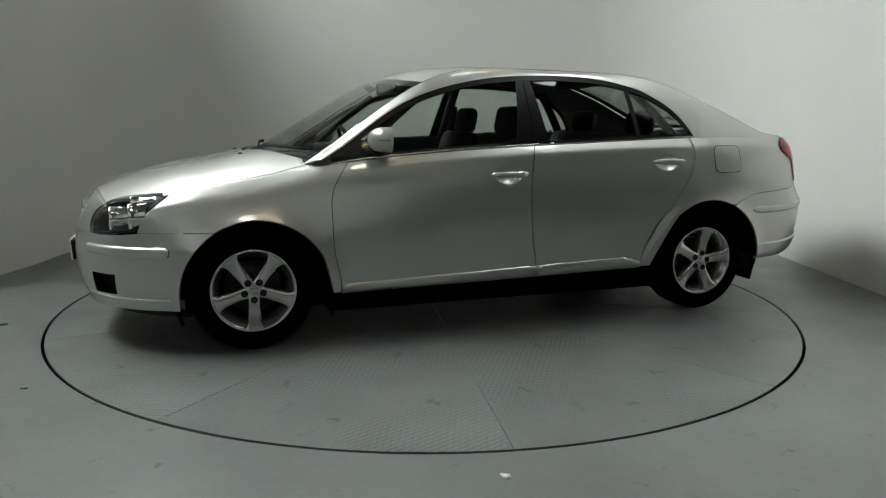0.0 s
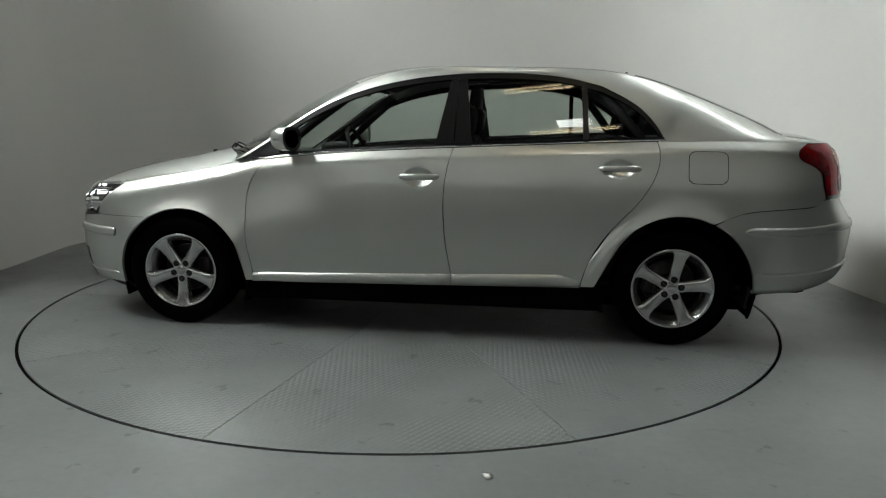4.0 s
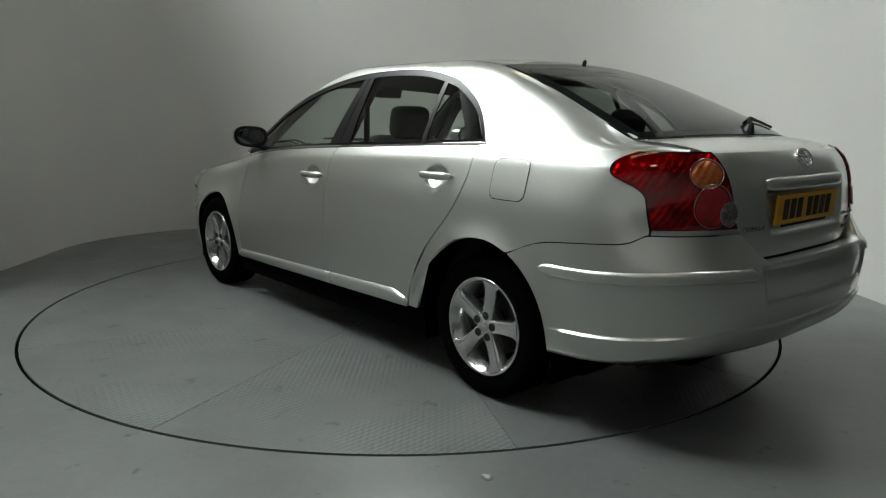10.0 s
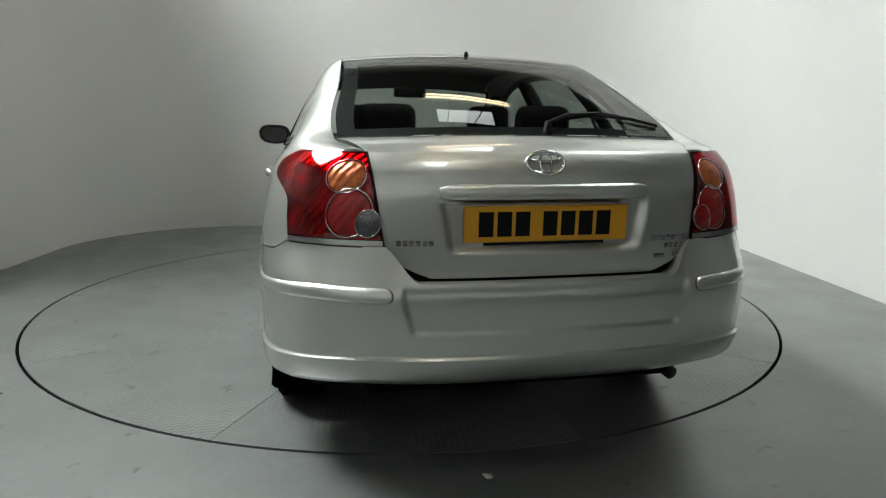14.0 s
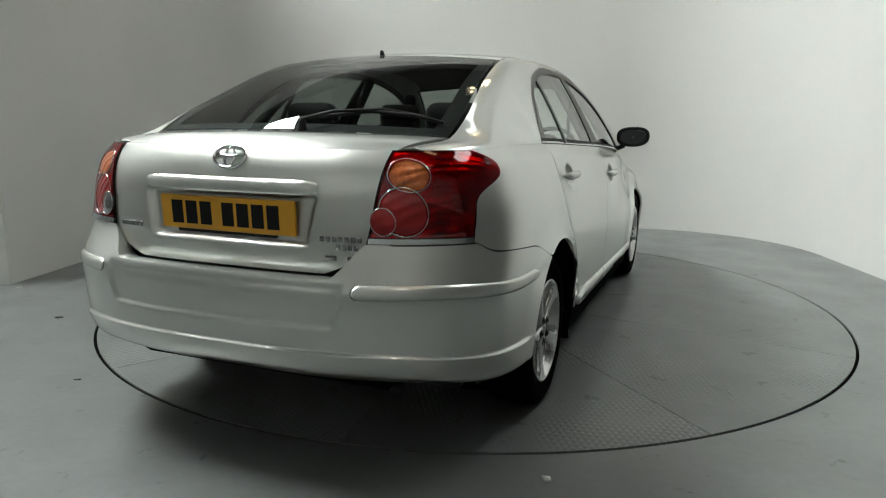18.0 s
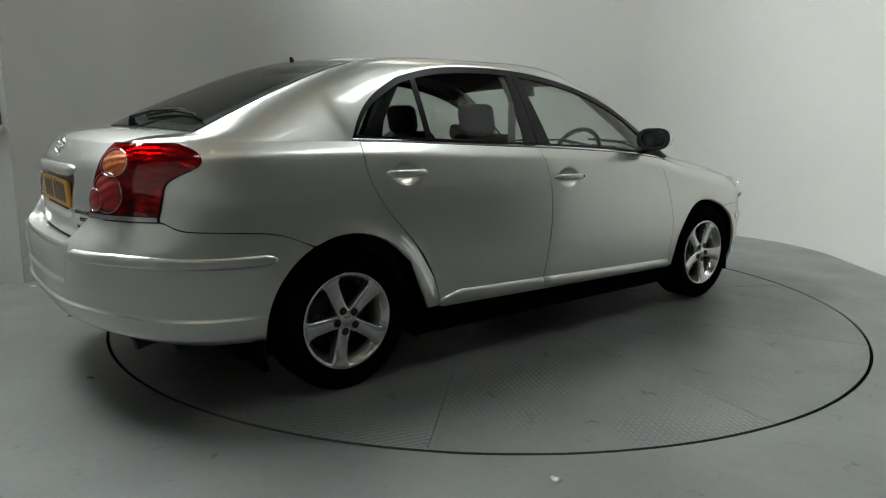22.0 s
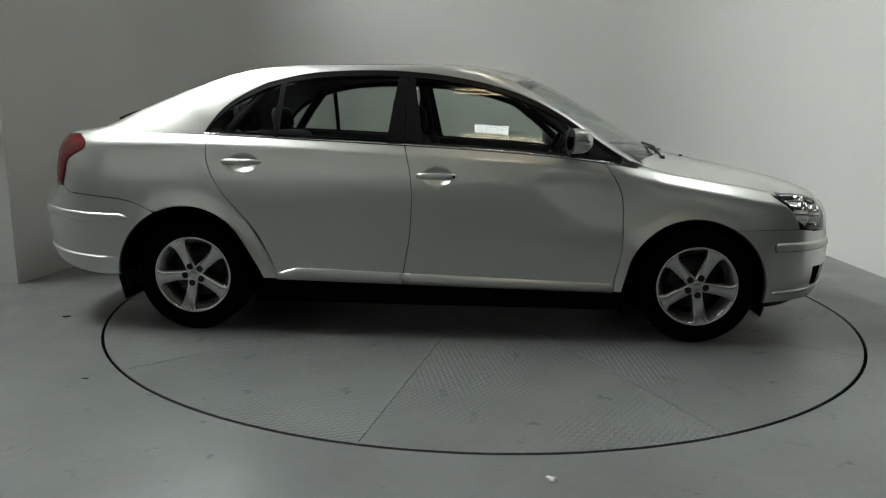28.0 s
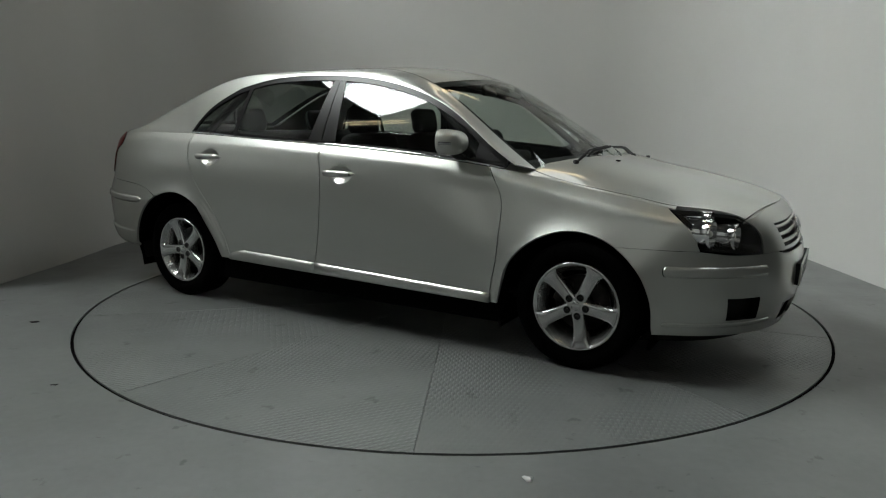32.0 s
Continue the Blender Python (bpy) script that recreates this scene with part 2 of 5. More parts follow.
def sheet(fn, us, vs, depth=0.0, flip=False, skip=None, lift=0.0):
    """A grid of fn(u, v) points; depth turns its borders inwards so that it has an edge, lift raises it along its normal."""
    nu, nv = len(us), len(vs)
    P = np.array([[fn(u, v) for v in vs] for u in us], float)
    du, dv = np.gradient(P, axis=0), np.gradient(P, axis=1)
    N = np.cross(du, dv)
    N /= np.linalg.norm(N, axis=2, keepdims=True) + 1e-12
    if flip:
        N = -N
    P = P + N * lift
    bm = bmesh.new()
    V = [[bm.verts.new(P[i, j]) for j in range(nv)] for i in range(nu)]

    def face(*q):
        try:
            f = bm.faces.new(q[::-1] if flip else q)
            f.smooth = True
        except ValueError:
            pass
    for i in range(nu - 1):
        for j in range(nv - 1):
            if skip and skip((us[i] + us[i + 1]) / 2, (vs[j] + vs[j + 1]) / 2):
                continue
            face(V[i][j], V[i + 1][j], V[i + 1][j + 1], V[i][j + 1])
    if depth:
        loop = [(i, 0) for i in range(nu)] + [(nu - 1, j) for j in range(1, nv)] + [(i, nv - 1) for i in range(nu - 2, -1, -1)] + [(0, j) for j in range(nv - 2, 0, -1)]
        inner = [bm.verts.new(P[i, j] - N[i, j] * depth) for i, j in loop]
        for k in range(len(loop)):
            a, b = loop[k], loop[(k + 1) % len(loop)]
            face(V[b[0]][b[1]], V[a[0]][a[1]], inner[k], inner[(k + 1) % len(loop)])
            e = bm.edges.get((V[a[0]][a[1]], V[b[0]][b[1]]))
            if e:
                e.smooth = False
    bmesh.ops.remove_doubles(bm, verts=bm.verts[:], dist=1e-5)
    return bm


def span(a, b, n):
    return [a + (b - a) * i / n for i in range(n + 1)]


class Curve:
    """A natural cubic through a few (x, value) pairs."""

    def __init__(self, *pts):
        pts = sorted(pts)
        self.x = x = np.array([p[0] for p in pts], float)
        self.y = y = np.array([p[1] for p in pts], float)
        n = len(x)
        A, r = np.eye(n), np.zeros(n)
        h = np.diff(x)
        for i in range(1, n - 1):
            A[i, i - 1:i + 2] = h[i - 1], 2 * (h[i - 1] + h[i]), h[i]
            r[i] = 6 * ((y[i + 1] - y[i]) / h[i] - (y[i] - y[i - 1]) / h[i - 1])
        self.m = np.linalg.solve(A, r)

    def __call__(self, t):
        x, y, m = self.x, self.y, self.m
        t = min(max(t, x[0]), x[-1])
        i = min(max(int(np.searchsorted(x, t)) - 1, 0), len(x) - 2)
        h = x[i + 1] - x[i]
        a, b = (x[i + 1] - t) / h, (t - x[i]) / h
        return float(a * y[i] + b * y[i + 1] + ((a ** 3 - a) * m[i] + (b ** 3 - b) * m[i + 1]) * h * h / 6)


def ease(t):
    t = min(max(t, 0.0), 1.0)
    return t * t * (3 - 2 * t)

# ---------------------------------------------------------------- the room
ground = tagged(part("ground", slab(-14, 14, -14, 14, -0.30, -0.012), FLOOR, smooth=False), "grey painted concrete floor with scuffs and stains", "floor", kind="structure")
RING = 2.239


def ring_floor():
    """The floor round the pit of the turntable."""
    bm = bmesh.new()
    n = 144
    rows = []
    for r in (RING + 0.0085, 2.9, 4.0, 6.0, 14.0):
        rows.append([bm.verts.new((r * math.cos(2 * math.pi * i / n), r * math.sin(2 * math.pi * i / n), 0)) for i in range(n)])
    low = [bm.verts.new((v.co.x, v.co.y, -0.02)) for v in rows[0]]
    for a, b in zip([low] + rows, rows):
        for i in range(n):
            bm.faces.new((a[i], b[i], b[(i + 1) % n], a[(i + 1) % n]))
    bmesh.ops.recalc_face_normals(bm, faces=bm.faces[:])
    return bm


tagged(part("floor", ring_floor(), FLOOR, smooth=False), "grey painted concrete floor with faint scuffs", "floor", kind="structure")
# near-black strip painted in for the shade in the gap round the turntable
tagged(part("gap_shade", lathe([(RING - 0.05, -0.009), (RING + 0.02, -0.009)], "Z", 144), SHADOW, smooth=False), "black strip for the shade in the gap round the turntable", "gap", kind="structure")

WX, WB, WR, WH, WT = 3.10, 3.12, 1.45, 4.4, 0.12


def booth_outline(y_left, y_right):
    pts = [(-WX - 0.07, y_left)]
    pts += [(-WX, 1.0)]
    for i in range(25):
        a = math.pi - math.pi / 2 * i / 24
        pts.append((-WX + WR + WR * math.cos(a), WB - WR + WR * math.sin(a)))
    for i in range(25):
        a = math.pi / 2 - math.pi / 2 * i / 24
        pts.append((WX - WR + WR * math.cos(a), WB - WR + WR * math.sin(a)))
    pts.append((WX + 0.02, y_right))
    return pts


def booth_wall():
    bm = bmesh.new()
    pts = booth_outline(0.07, -0.9)
    cols = []
    for i, (x, y) in enumerate(pts):
        a, b = Vector(pts[max(i - 1, 0)]), Vector(pts[min(i + 1, len(pts) - 1)])
        d = (b - a).normalized()
        out = Vector((-d.y, d.x))
        cols.append([bm.verts.new((x, y, -0.01)), bm.verts.new((x, y, WH)), bm.verts.new((x + out.x * WT, y + out.y * WT, WH)), bm.verts.new((x + out.x * WT, y + out.y * WT, -0.01))])
    for a, b in zip(cols, cols[1:]):
        for k in range(3):
            f = bm.faces.new((a[k], b[k], b[k + 1], a[k + 1]))
            f.smooth = True
    for c in (cols[0], cols[-1]):
        bm.faces.new(c)
    bmesh.ops.recalc_face_normals(bm, faces=bm.faces[:])
    for e in bm.edges:
        if len(e.link_faces) == 2 and e.calc_face_angle() > 0.6:
            e.smooth = False
    return bm


tagged(part("wall_back", booth_wall(), WALL, smooth=False), "white painted curved studio wall, seamless rounded corners", "wall", kind="structure")
# the outward return at the end of the side wall, with its ledge
tagged(part("wall_return", slab(-5.2, -WX - 0.072, 0.05, 0.19, 0, WH), WALL, smooth=False), "white painted return of the studio wall", "wall", kind="structure")
sign = tagged(part("wall_sign", slab(-3.40, -3.212, 0.038, 0.049, 1.09, 1.26, 0.002), SIGN_RED, smooth=False), "small dark red sign with a white band on the studio wall", "sign")
part("sign_band", slab(-3.395, -3.217, 0.0345, 0.0375, 1.15, 1.18), PLATE_WHITE, sign, "white band", smooth=False)
tagged(part("wall_ledge", slab(-5.2, -3.19, 0.02, 0.049, 1.045, 1.075, 0.004), WALL, smooth=False), "narrow white ledge along the studio wall", "ledge", kind="structure")
DADO = 2.4
for side, x0, x1, y0, y1 in (("left", -9.2, -9, -9, 7), ("right", 9, 9.2, -9, 7), ("back", -12, 12, 7, 7.2), ("front", -12, 12, -9.2, -9)):
    tagged(part("hall_wall_" + side, slab(x0, x1, y0, y1, 0, DADO), BLOCK, smooth=False), "dark grey blockwork foot of the hall wall", "wall", kind="structure")
    tagged(part("hall_cladding_" + side, slab(x0, x1, y0, y1, DADO, 8.1), PALE_HALL if side == "front" else HALL, smooth=False), "pale grey sheet cladding of the hall wall", "wall", kind="structure")
tagged(part("ceiling", slab(-12, 12, -12, 12, 8.1, 8.3), ROOF, smooth=False), "grey metal hall roof", "ceiling", kind="structure")


def rooflight(place, sx, sy, panes, glow):
    root = tagged(new("rooflight"), "white translucent rooflight with dark glazing bars; the right-hand one is an added fill light", "rooflight")
    root.location = place
    for i in range(panes):
        y0 = -sy / 2 + sy * i / panes
        part("pane", slab(-sx / 2, sx / 2, y0 + 0.02, y0 + sy / panes - 0.02, 0.0, 0.03), glow, root, smooth=False)
    for i in range(panes + 1):
        y0 = -sy / 2 + sy * i / panes
        part("glazing_bar", slab(-sx / 2, sx / 2, y0 - 0.018, y0 + 0.018, -0.03, 0.16), BLACK, root, smooth=False)
    for s in (-1, 1):
        part("frame", slab(s * sx / 2 - 0.03, s * sx / 2 + 0.03, -sy / 2, sy / 2, -0.04, 0.16), BLACK, root, smooth=False)
    return root


rooflight(SKY_LEFT, 2.8, 6.6, 4, DAYLIGHT)
# added fill light, built like the rooflights
rooflight(FILL_RIGHT, 1.4, 5.0, 3, FILL_GLOW)
rooflight(SKY_FRONT, 0.80, 0.90, 1, FRONT_DAYLIGHT)
rooflight(SKY_BACK, 1.4, 1.4, 1, DIM_DAYLIGHT)


def tube_lamp(m):
    root = tagged(new("ceiling_lamp"), "warm white twin fluorescent tube batten under the roof", "lamp", "tube lamps")
    part("housing", slab(-0.10, 0.10, -0.75, 0.75, 0.03, 0.09, 0.01), PLATE_WHITE, root, smooth=False)
    for s in (-0.05, 0.05):
        part("tube", tube([(s, -0.7, 0.01), (s, 0.7, 0.01)], 0.018, 10), TUBE, root)
    for s in (-0.3, 0.3):
        part("hanger", slab(-0.008, 0.008, s - 0.008, s + 0.008, 0.09, 2.70), STEEL, root, smooth=False)
    root.matrix_basis = m
    return root


first = tube_lamp(pose(-4.63, -1.65, 5.4, 0, 0, 71))
for x, y, turn in ((-5.3, 2.2, 71), (0.6, -2.47, 90), (0.7, -4.16, 90), (0.8, 2.35, 90)):
    copy_thing(first, pose(x, y, 5.4, 0, 0, turn))


# ---------------------------------------------------------------- turntable
def sector(a0, a1):
    bm = bmesh.new()
    r0, r1, n = 0.10, RING - 0.0085, 14
    gap = 0.0016
    top, low = [], []
    for z, store in ((0.0, top), (-0.008, low)):
        ring = []
        for r in (r0, r1):
            for i in range(n + 1):
                a = a0 + gap / r + (a1 - a0 - 2 * gap / r) * i / n
                ring.append(bm.verts.new((r * math.cos(a), r * math.sin(a), z)))
        store.extend(ring)
    for i in range(n):
        bm.faces.new((top[i], top[n + 1 + i], top[n + 2 + i], top[i + 1]))
        bm.faces.new((top[n + 1 + i], low[n + 1 + i], low[n + 2 + i], top[n + 2 + i]))
    for i in (0, n):
        bm.faces.new((top[i], low[i], low[n + 1 + i], top[n + 1 + i]))
    bmesh.ops.recalc_face_normals(bm, faces=bm.faces[:])
    return bm


turntable = tagged(new("turntable"), "grey painted round steel chequer-plate turntable in ten wedges", "turntable")
wedge = part("plate", sector(0, radians(36)), PLATE, turntable, smooth=False, at=pose(0, 0, 0, 0, 0, 8.1))
for k in range(1, 10):
    again(wedge, turntable, pose(0, 0, 0, 0, 0, 8.1 + 36 * k))
part("hub_plate", lathe([(0.001, 0.0), (0.098, 0.0), (0.098, -0.008)], "Z", 40), PLATE, turntable, smooth=False)

# ---------------------------------------------------------------- car: its surfaces (x ahead, y to its left, z up)
CAR_Y = -0.0464
FX, RX, HUB_Z = 1.17, -1.53, 0.306          # axles
XF, XR = 1.30, -1.85                        # where the rounded ends begin
OFF = Curve((0.15, 0.055), (0.28, 0.018), (0.45, 0.003), (0.6, 0.0), (0.75, 0.005), (0.87, 0.020), (0.95, 0.042), (1.02, 0.072), (1.09, 0.115))
NOSE = Curve((0.15, 1.97), (0.22, 2.01), (0.32, 2.045), (0.45, 2.062), (0.55, 2.052), (0.62, 2.03), (0.68, 2.00), (0.74, 1.962), (0.80, 1.90))
TAIL = Curve((0.15, -2.33), (0.28, -2.42), (0.34, -2.47), (0.42, -2.525), (0.5, -2.545), (0.6, -2.555), (0.655, -2.548), (0.70, -2.52), (0.75, -2.487), (0.8, -2.466),
             (0.9, -2.455), (1.0, -2.432), (1.05, -2.40), (1.09, -2.36))
HATCH = Curve((0.60, -2.455), (0.70, -2.462), (0.8, -2.463), (0.9, -2.455), (1.0, -2.432), (1.05, -2.40), (1.09, -2.36))
SHOULDER = Curve((1.95, 0.715), (1.8, 0.738), (1.6, 0.776), (1.256, 0.836), (0.947, 0.888), (0.80, 0.916), (0.48, 0.960), (0.178, 0.986), (-0.368, 1.017), (-0.876, 1.040),
                 (-1.421, 1.061), (-1.8, 1.066), (-2.1, 1.062), (-2.32, 1.055))


def arch_swell(x, z):
    out = 0.0
    for cx, cz, r in ((1.15, 0.290, 0.372), (-1.54, 0.312, 0.380)):
        d = math.hypot(x - cx, z - cz) - r
        k = max(1 - max(d, -0.02) / 0.125, 0.0)
        out += 0.017 * k ** 2.4
    return out


def half_width(x, z):
    w = 0.885 - OFF(z)
    w -= 0.075 * ease((x + 0.1) / 1.3) * ease((z - 0.5) / 0.35) + 0.022 * ease((x - 0.4) / 0.8)
    if x > 0.6:
        # the wing rolls inwards towards the bonnet
        w -= 0.034 * ease((x - 0.6) / 0.4) * max((z - SHOULDER(x) + 0.09) / 0.09, 0.0) ** 2 * (1 - 0.7 * ease((x - 1.45) / 0.25))
    # a soft crease under the windows; above it the skin leans in
    k = z - SHOULDER(x) + 0.052
    w += 0.005 * math.exp(-(k / 0.05) ** 2) - (0.20 * k * ease(k / 0.018) if k > 0 else 0.0)
    return w + arch_swell(x, z)


def front_power(z):
    return 2.4 + 0.6 * ease((z - 0.55) / 0.2)


def ring_point(q, z, tail=TAIL):
    """The body's outline at height z: q 0 nose, 1 to 2 along the side, 3 middle of the tail."""
    if q < 1:
        n, f = front_power(z), (1 - q) * math.pi / 2
        x = XF + (NOSE(z) - XF) * math.sin(f) ** (2 / n)
        return Vector((x, half_width(x, z) * max(math.cos(f), 0) ** (2 / n), z))
    if q > 2:
        f = min((q - 2) * math.pi / 2, math.pi / 2)
        x = XR + (tail(z) - XR) * math.sin(f) ** (2 / 3)
        return Vector((x, half_width(x, z) * max(math.cos(f), 0) ** (2 / 3), z))
    x = XF + (XR - XF) * (q - 1)
    return Vector((x, half_width(x, z), z))


def q_of_x(x, z, tail=TAIL):
    if x > XF:
        u = min((x - XF) / (NOSE(z) - XF), 1.0)
        return 1 - math.asin(u ** (front_power(z) / 2)) / (math.pi / 2)
    if x < XR:
        u = min((x - XR) / (tail(z) - XR), 1.0)
        return 2 + math.asin(u ** 1.5) / (math.pi / 2)
    return 1 + (XF - x) / (XF - XR)


def q_of_y(y, z, rear, tail=TAIL):
    """Where the outline's rounded end has the half-width y."""
    a, b = (2.0, 3.0) if rear else (1.0, 0.0)
    for _ in range(22):
        m = (a + b) / 2
        if ring_point(m, z, tail).y > y:
            a = m
        else:
            b = m
    return (a + b) / 2


def side_y(x, z):
    return ring_point(q_of_x(x, z), z).y


def panel(q0, q1, z0, z1, nu=24, nv=20, depth=0.014, sg=1, lift=0.0, us=None, vs=None, skip=None, tail=TAIL, rev=False):
    """A patch of the body between the seams q0(z), q1(z), z0(q), z1(q)."""
    def fn(u, v):
        q = (q0(0.6) * (1 - u) + q1(0.6) * u)
        for _ in range(4):
            z = z0(q) * (1 - v) + z1(q) * v
            q = q0(z) * (1 - u) + q1(z) * u
        p = ring_point(q, z, tail)
        return (p.x, sg * p.y, p.z)
    return sheet(fn, us or span(0, 1, nu), vs or span(0, 1, nv), depth, flip=(sg < 0) != rev, skip=skip, lift=lift)


def qx(curve):
    return lambda z: q_of_x(curve(z) if callable(curve) else curve, z)


def x_of(q, z=0.6):
    return ring_point(q, z).x


GAP = 0.0022
SEAM_F = Curve((0.26, 0.737), (0.31, 0.735), (0.465, 0.762), (0.65, 0.770), (0.80, 0.755), (0.90, 0.700), (0.96, 0.66))
SEAM_B = Curve((0.28, -0.377), (0.32, -0.375), (0.48, -0.348), (0.66, -0.330), (0.874, -0.338), (1.02, -0.372))
SEAM_R = Curve((0.29, -1.053), (0.31, -1.056), (0.457, -1.103), (0.612, -1.201), (0.749, -1.325), (0.885, -1.408), (0.99, -1.430), (1.07, -1.418))


def sill_z(x):
    return 0.272 + (0.735 - x) * 0.018


def arch_front(x):
    return 0.290 + math.sqrt(max(0.372 ** 2 - (x - 1.15) ** 2, 0.0))


def arch_rear(x):
    return 0.312 + math.sqrt(max(0.380 ** 2 - (x + 1.54) ** 2, 0.0))


car = tagged(new("car"), "silver metallic five-door hatchback saloon standing on a turntable", "car")


# -------- doors, wings, quarters
def door(sg, front):
    name = "front_door" if front else "rear_door"
    a, b = (SEAM_F, SEAM_B) if front else (SEAM_B, SEAM_R)
    low = lambda q: sill_z(x_of(q))
    top = lambda q: SHOULDER(x_of(q, 0.95)) - 0.002
    hx, hz = (-0.193, 0.866) if front else (-1.225, 0.924)
    xa, xb = a(hz), b(hz)
    u0, u1 = (xa - hx - 0.083) / (xa - xb), (xa - hx + 0.083) / (xa - xb)
    zl, zt = sill_z(hx), SHOULDER(hx)
    v0, v1 = (hz - 0.054 - zl) / (zt - zl), (hz + 0.046 - zl) / (zt - zl)
    us = span(0, u0, 20)[:-1] + span(u0, u1, 26)[:-1] + span(u1, 1, 6 if not front else 7)
    vs = span(0, v0, 22)[:-1] + span(v0, v1, 22)[:-1] + span(v1, 1, 8)
    bm = panel(lambda z: q_of_x(a(z) - GAP, z), lambda z: q_of_x(b(z) + GAP, z), low, top, us=us, vs=vs, sg=sg)
    for v in bm.verts:
        r = math.hypot((v.co.x - hx) / 0.079, (v.co.z - hz + 0.004) / 0.049)
        if r < 1 and abs(v.co.y) > 0.7:
            v.co.y -= sg * 0.026 * (1 - r ** 2.5)
    d = part(name, bm, PAINT, car, "silver painted door with a black-framed window")
    # moulding along the door's foot
    prof = [(0.0, 0.0), (0.004, 0.013), (0.55, 0.014), (0.80, 0.011), (0.97, 0.002), (1.0, 0.0)]
    x0, x1 = a(0.3) - GAP, b(0.3) + GAP
    bm = bmesh.new()
    rows = []
    for i in range(25):
        x = x0 + (x1 - x0) * i / 24
        h = 0.048 + (0.735 - x) * 0.012
        if not front and i > 20:
            h *= 1 - 0.12 * (i - 20)
        row = []
        for f, o in prof:
            z = sill_z(x) - 0.003 + h * f
            row.append(bm.verts.new((x, sg * (side_y(x, z) + o * 1.1), z)))
        rows.append(row)
    for r, s in zip(rows, rows[1:]):
        for k in range(len(prof) - 1):
            bm.faces.new((r[k], s[k], s[k + 1], r[k + 1]))
    for r in (rows[0], rows[-1]):
        bm.faces.new(r)
    bmesh.ops.recalc_face_normals(bm, faces=bm.faces[:])
    part("sill_moulding", bm, PAINT, d, "silver painted moulding")
    handle(d, sg, -0.193 if front else -1.225, 0.866 if front else 0.924)
    return d


def handle(d, sg, x, z):
    """The bar across the bowl in the door skin."""
    bm = bmesh.new()
    rows = []
    n = 18
    for i in range(n + 1):
        f = i / n
        px = x - 0.113 + 0.215 * f
        h = 0.013 * (1 - abs(2 * f - 1) ** 6) ** 0.5 + 0.002 + 0.003 * (1 - f)
        out = 0.008 + 0.022 * (1 - (2 * f - 1) ** 4)
        row = []
        for k in range(10):
            a = 2 * math.pi * k / 10
            pz = z + h * math.sin(a)
            row.append(bm.verts.new((px, sg * (side_y(px, z) + out + 0.009 * math.cos(a)), pz)))
        rows.append(row)
    for r, s in zip(rows, rows[1:]):
        for k in range(10):
            bm.faces.new((r[k], r[(k + 1) % 10], s[(k + 1) % 10], s[k]))
    bm.faces.new(rows[0])
    bm.faces.new(rows[-1])
    bmesh.ops.recalc_face_normals(bm, faces=bm.faces[:])
    part("handle", bm, PAINT, d, "silver painted pull handle")
    if x > -0.5 and sg < 0:
        part("keyhole", lathe([(0.0005, 0.0), (0.006, 0.0), (0.007, 0.002)], seg=16), BLACK, d, at=Matrix.Translation((x + 0.085, -(side_y(x + 0.085, z) + 0.031), z)))


for sg in (1, -1):
    for front in (True, False):
        door(sg, front)


def wing(sg):
    """Front wing: from the door to the headlamp, cut out over the wheel."""
    def low(q):
        x = x_of(q)
        if x < 0.784:
            return sill_z(x) + 0.002
        if x < 1.335:
            return arch_front(x)
        return 0.609
    edge = Curve((0.55, 1.70), (0.61, 1.695), (0.66, 1.671), (0.72, 1.626), (0.78, 1.548), (0.85, 1.50))
    top = lambda q: SHOULDER(x_of(q, 0.8))
    us = span(0, 0.045, 4)[:-1] + span(0.045, 0.645, 44)[:-1] + span(0.645, 1, 14)
    w = part("wing", panel(lambda z: q_of_x(SEAM_F(z) + GAP, z), lambda z: q_of_x(edge(z) - GAP, z), low, top, sg=sg, us=us, nv=22, rev=True), PAINT, car, "silver painted front wing")

    def crown(u, v):
        x = 0.752 + (1.57 - 0.752) * u
        zs = SHOULDER(x)
        ys = side_y(x, zs)
        yi = hood_edge(x) + GAP
        y = ys + (yi - ys) * v
        return (x, sg * y, hood_z(x, y))
    part("wing_top", sheet(crown, span(0, 1, 24), span(0, 1, 6), 0.006, flip=sg > 0), PAINT, w, "silver painted")


HOOD_MID = Curve((0.70, 1.03), (1.0, 1.003), (1.16, 0.972), (1.3, 0.940), (1.45, 0.912), (1.6, 0.880), (1.75, 0.843), (1.86, 0.808), (1.93, 0.778))


def hood_edge(x):
    return 0.715 - 0.018 * ease((1.1 - x) / 0.3) - 0.135 * ease((x - 1.52) / 0.36)


def hood_z(x, y):
    zs = SHOULDER(x)
    ys = side_y(min(x, 1.86), zs)
    f = min(abs(y) / ys, 1.0)
    return zs + (HOOD_MID(x) - zs) * (1 - f ** 3.0)


def hood():
    def fn(u, v):
        b = 2 * u - 1
        x = 1.4
        for _ in range(5):
            y = b * (hood_edge(x) - GAP)
            x0 = 1.135 - 0.30 * abs(b) ** 1.8
            x1 = 1.925 - 0.085 * abs(b) ** 2.0
            x = x0 + (x1 - x0) * v
        return (x, y, hood_z(x, y))
    h = part("bonnet", sheet(fn, span(0, 1, 36), span(0, 1, 30), 0.02, flip=True), PAINT, car, "silver painted bonnet")
    for s in (-1, 1):
        for dy in (0.34,):
            x = 1.16 - 0.01
            part("washer_jet", slab(-0.012, 0.012, -0.009, 0.009, 0, 0.009, 0.004), BLACK, h, at=Matrix.Translation((x + 0.03, s * dy * 0.9, hood_z(x + 0.03, s * dy * 0.9) - 0.001)))


for sg in (1, -1):
    wing(sg)
hood()


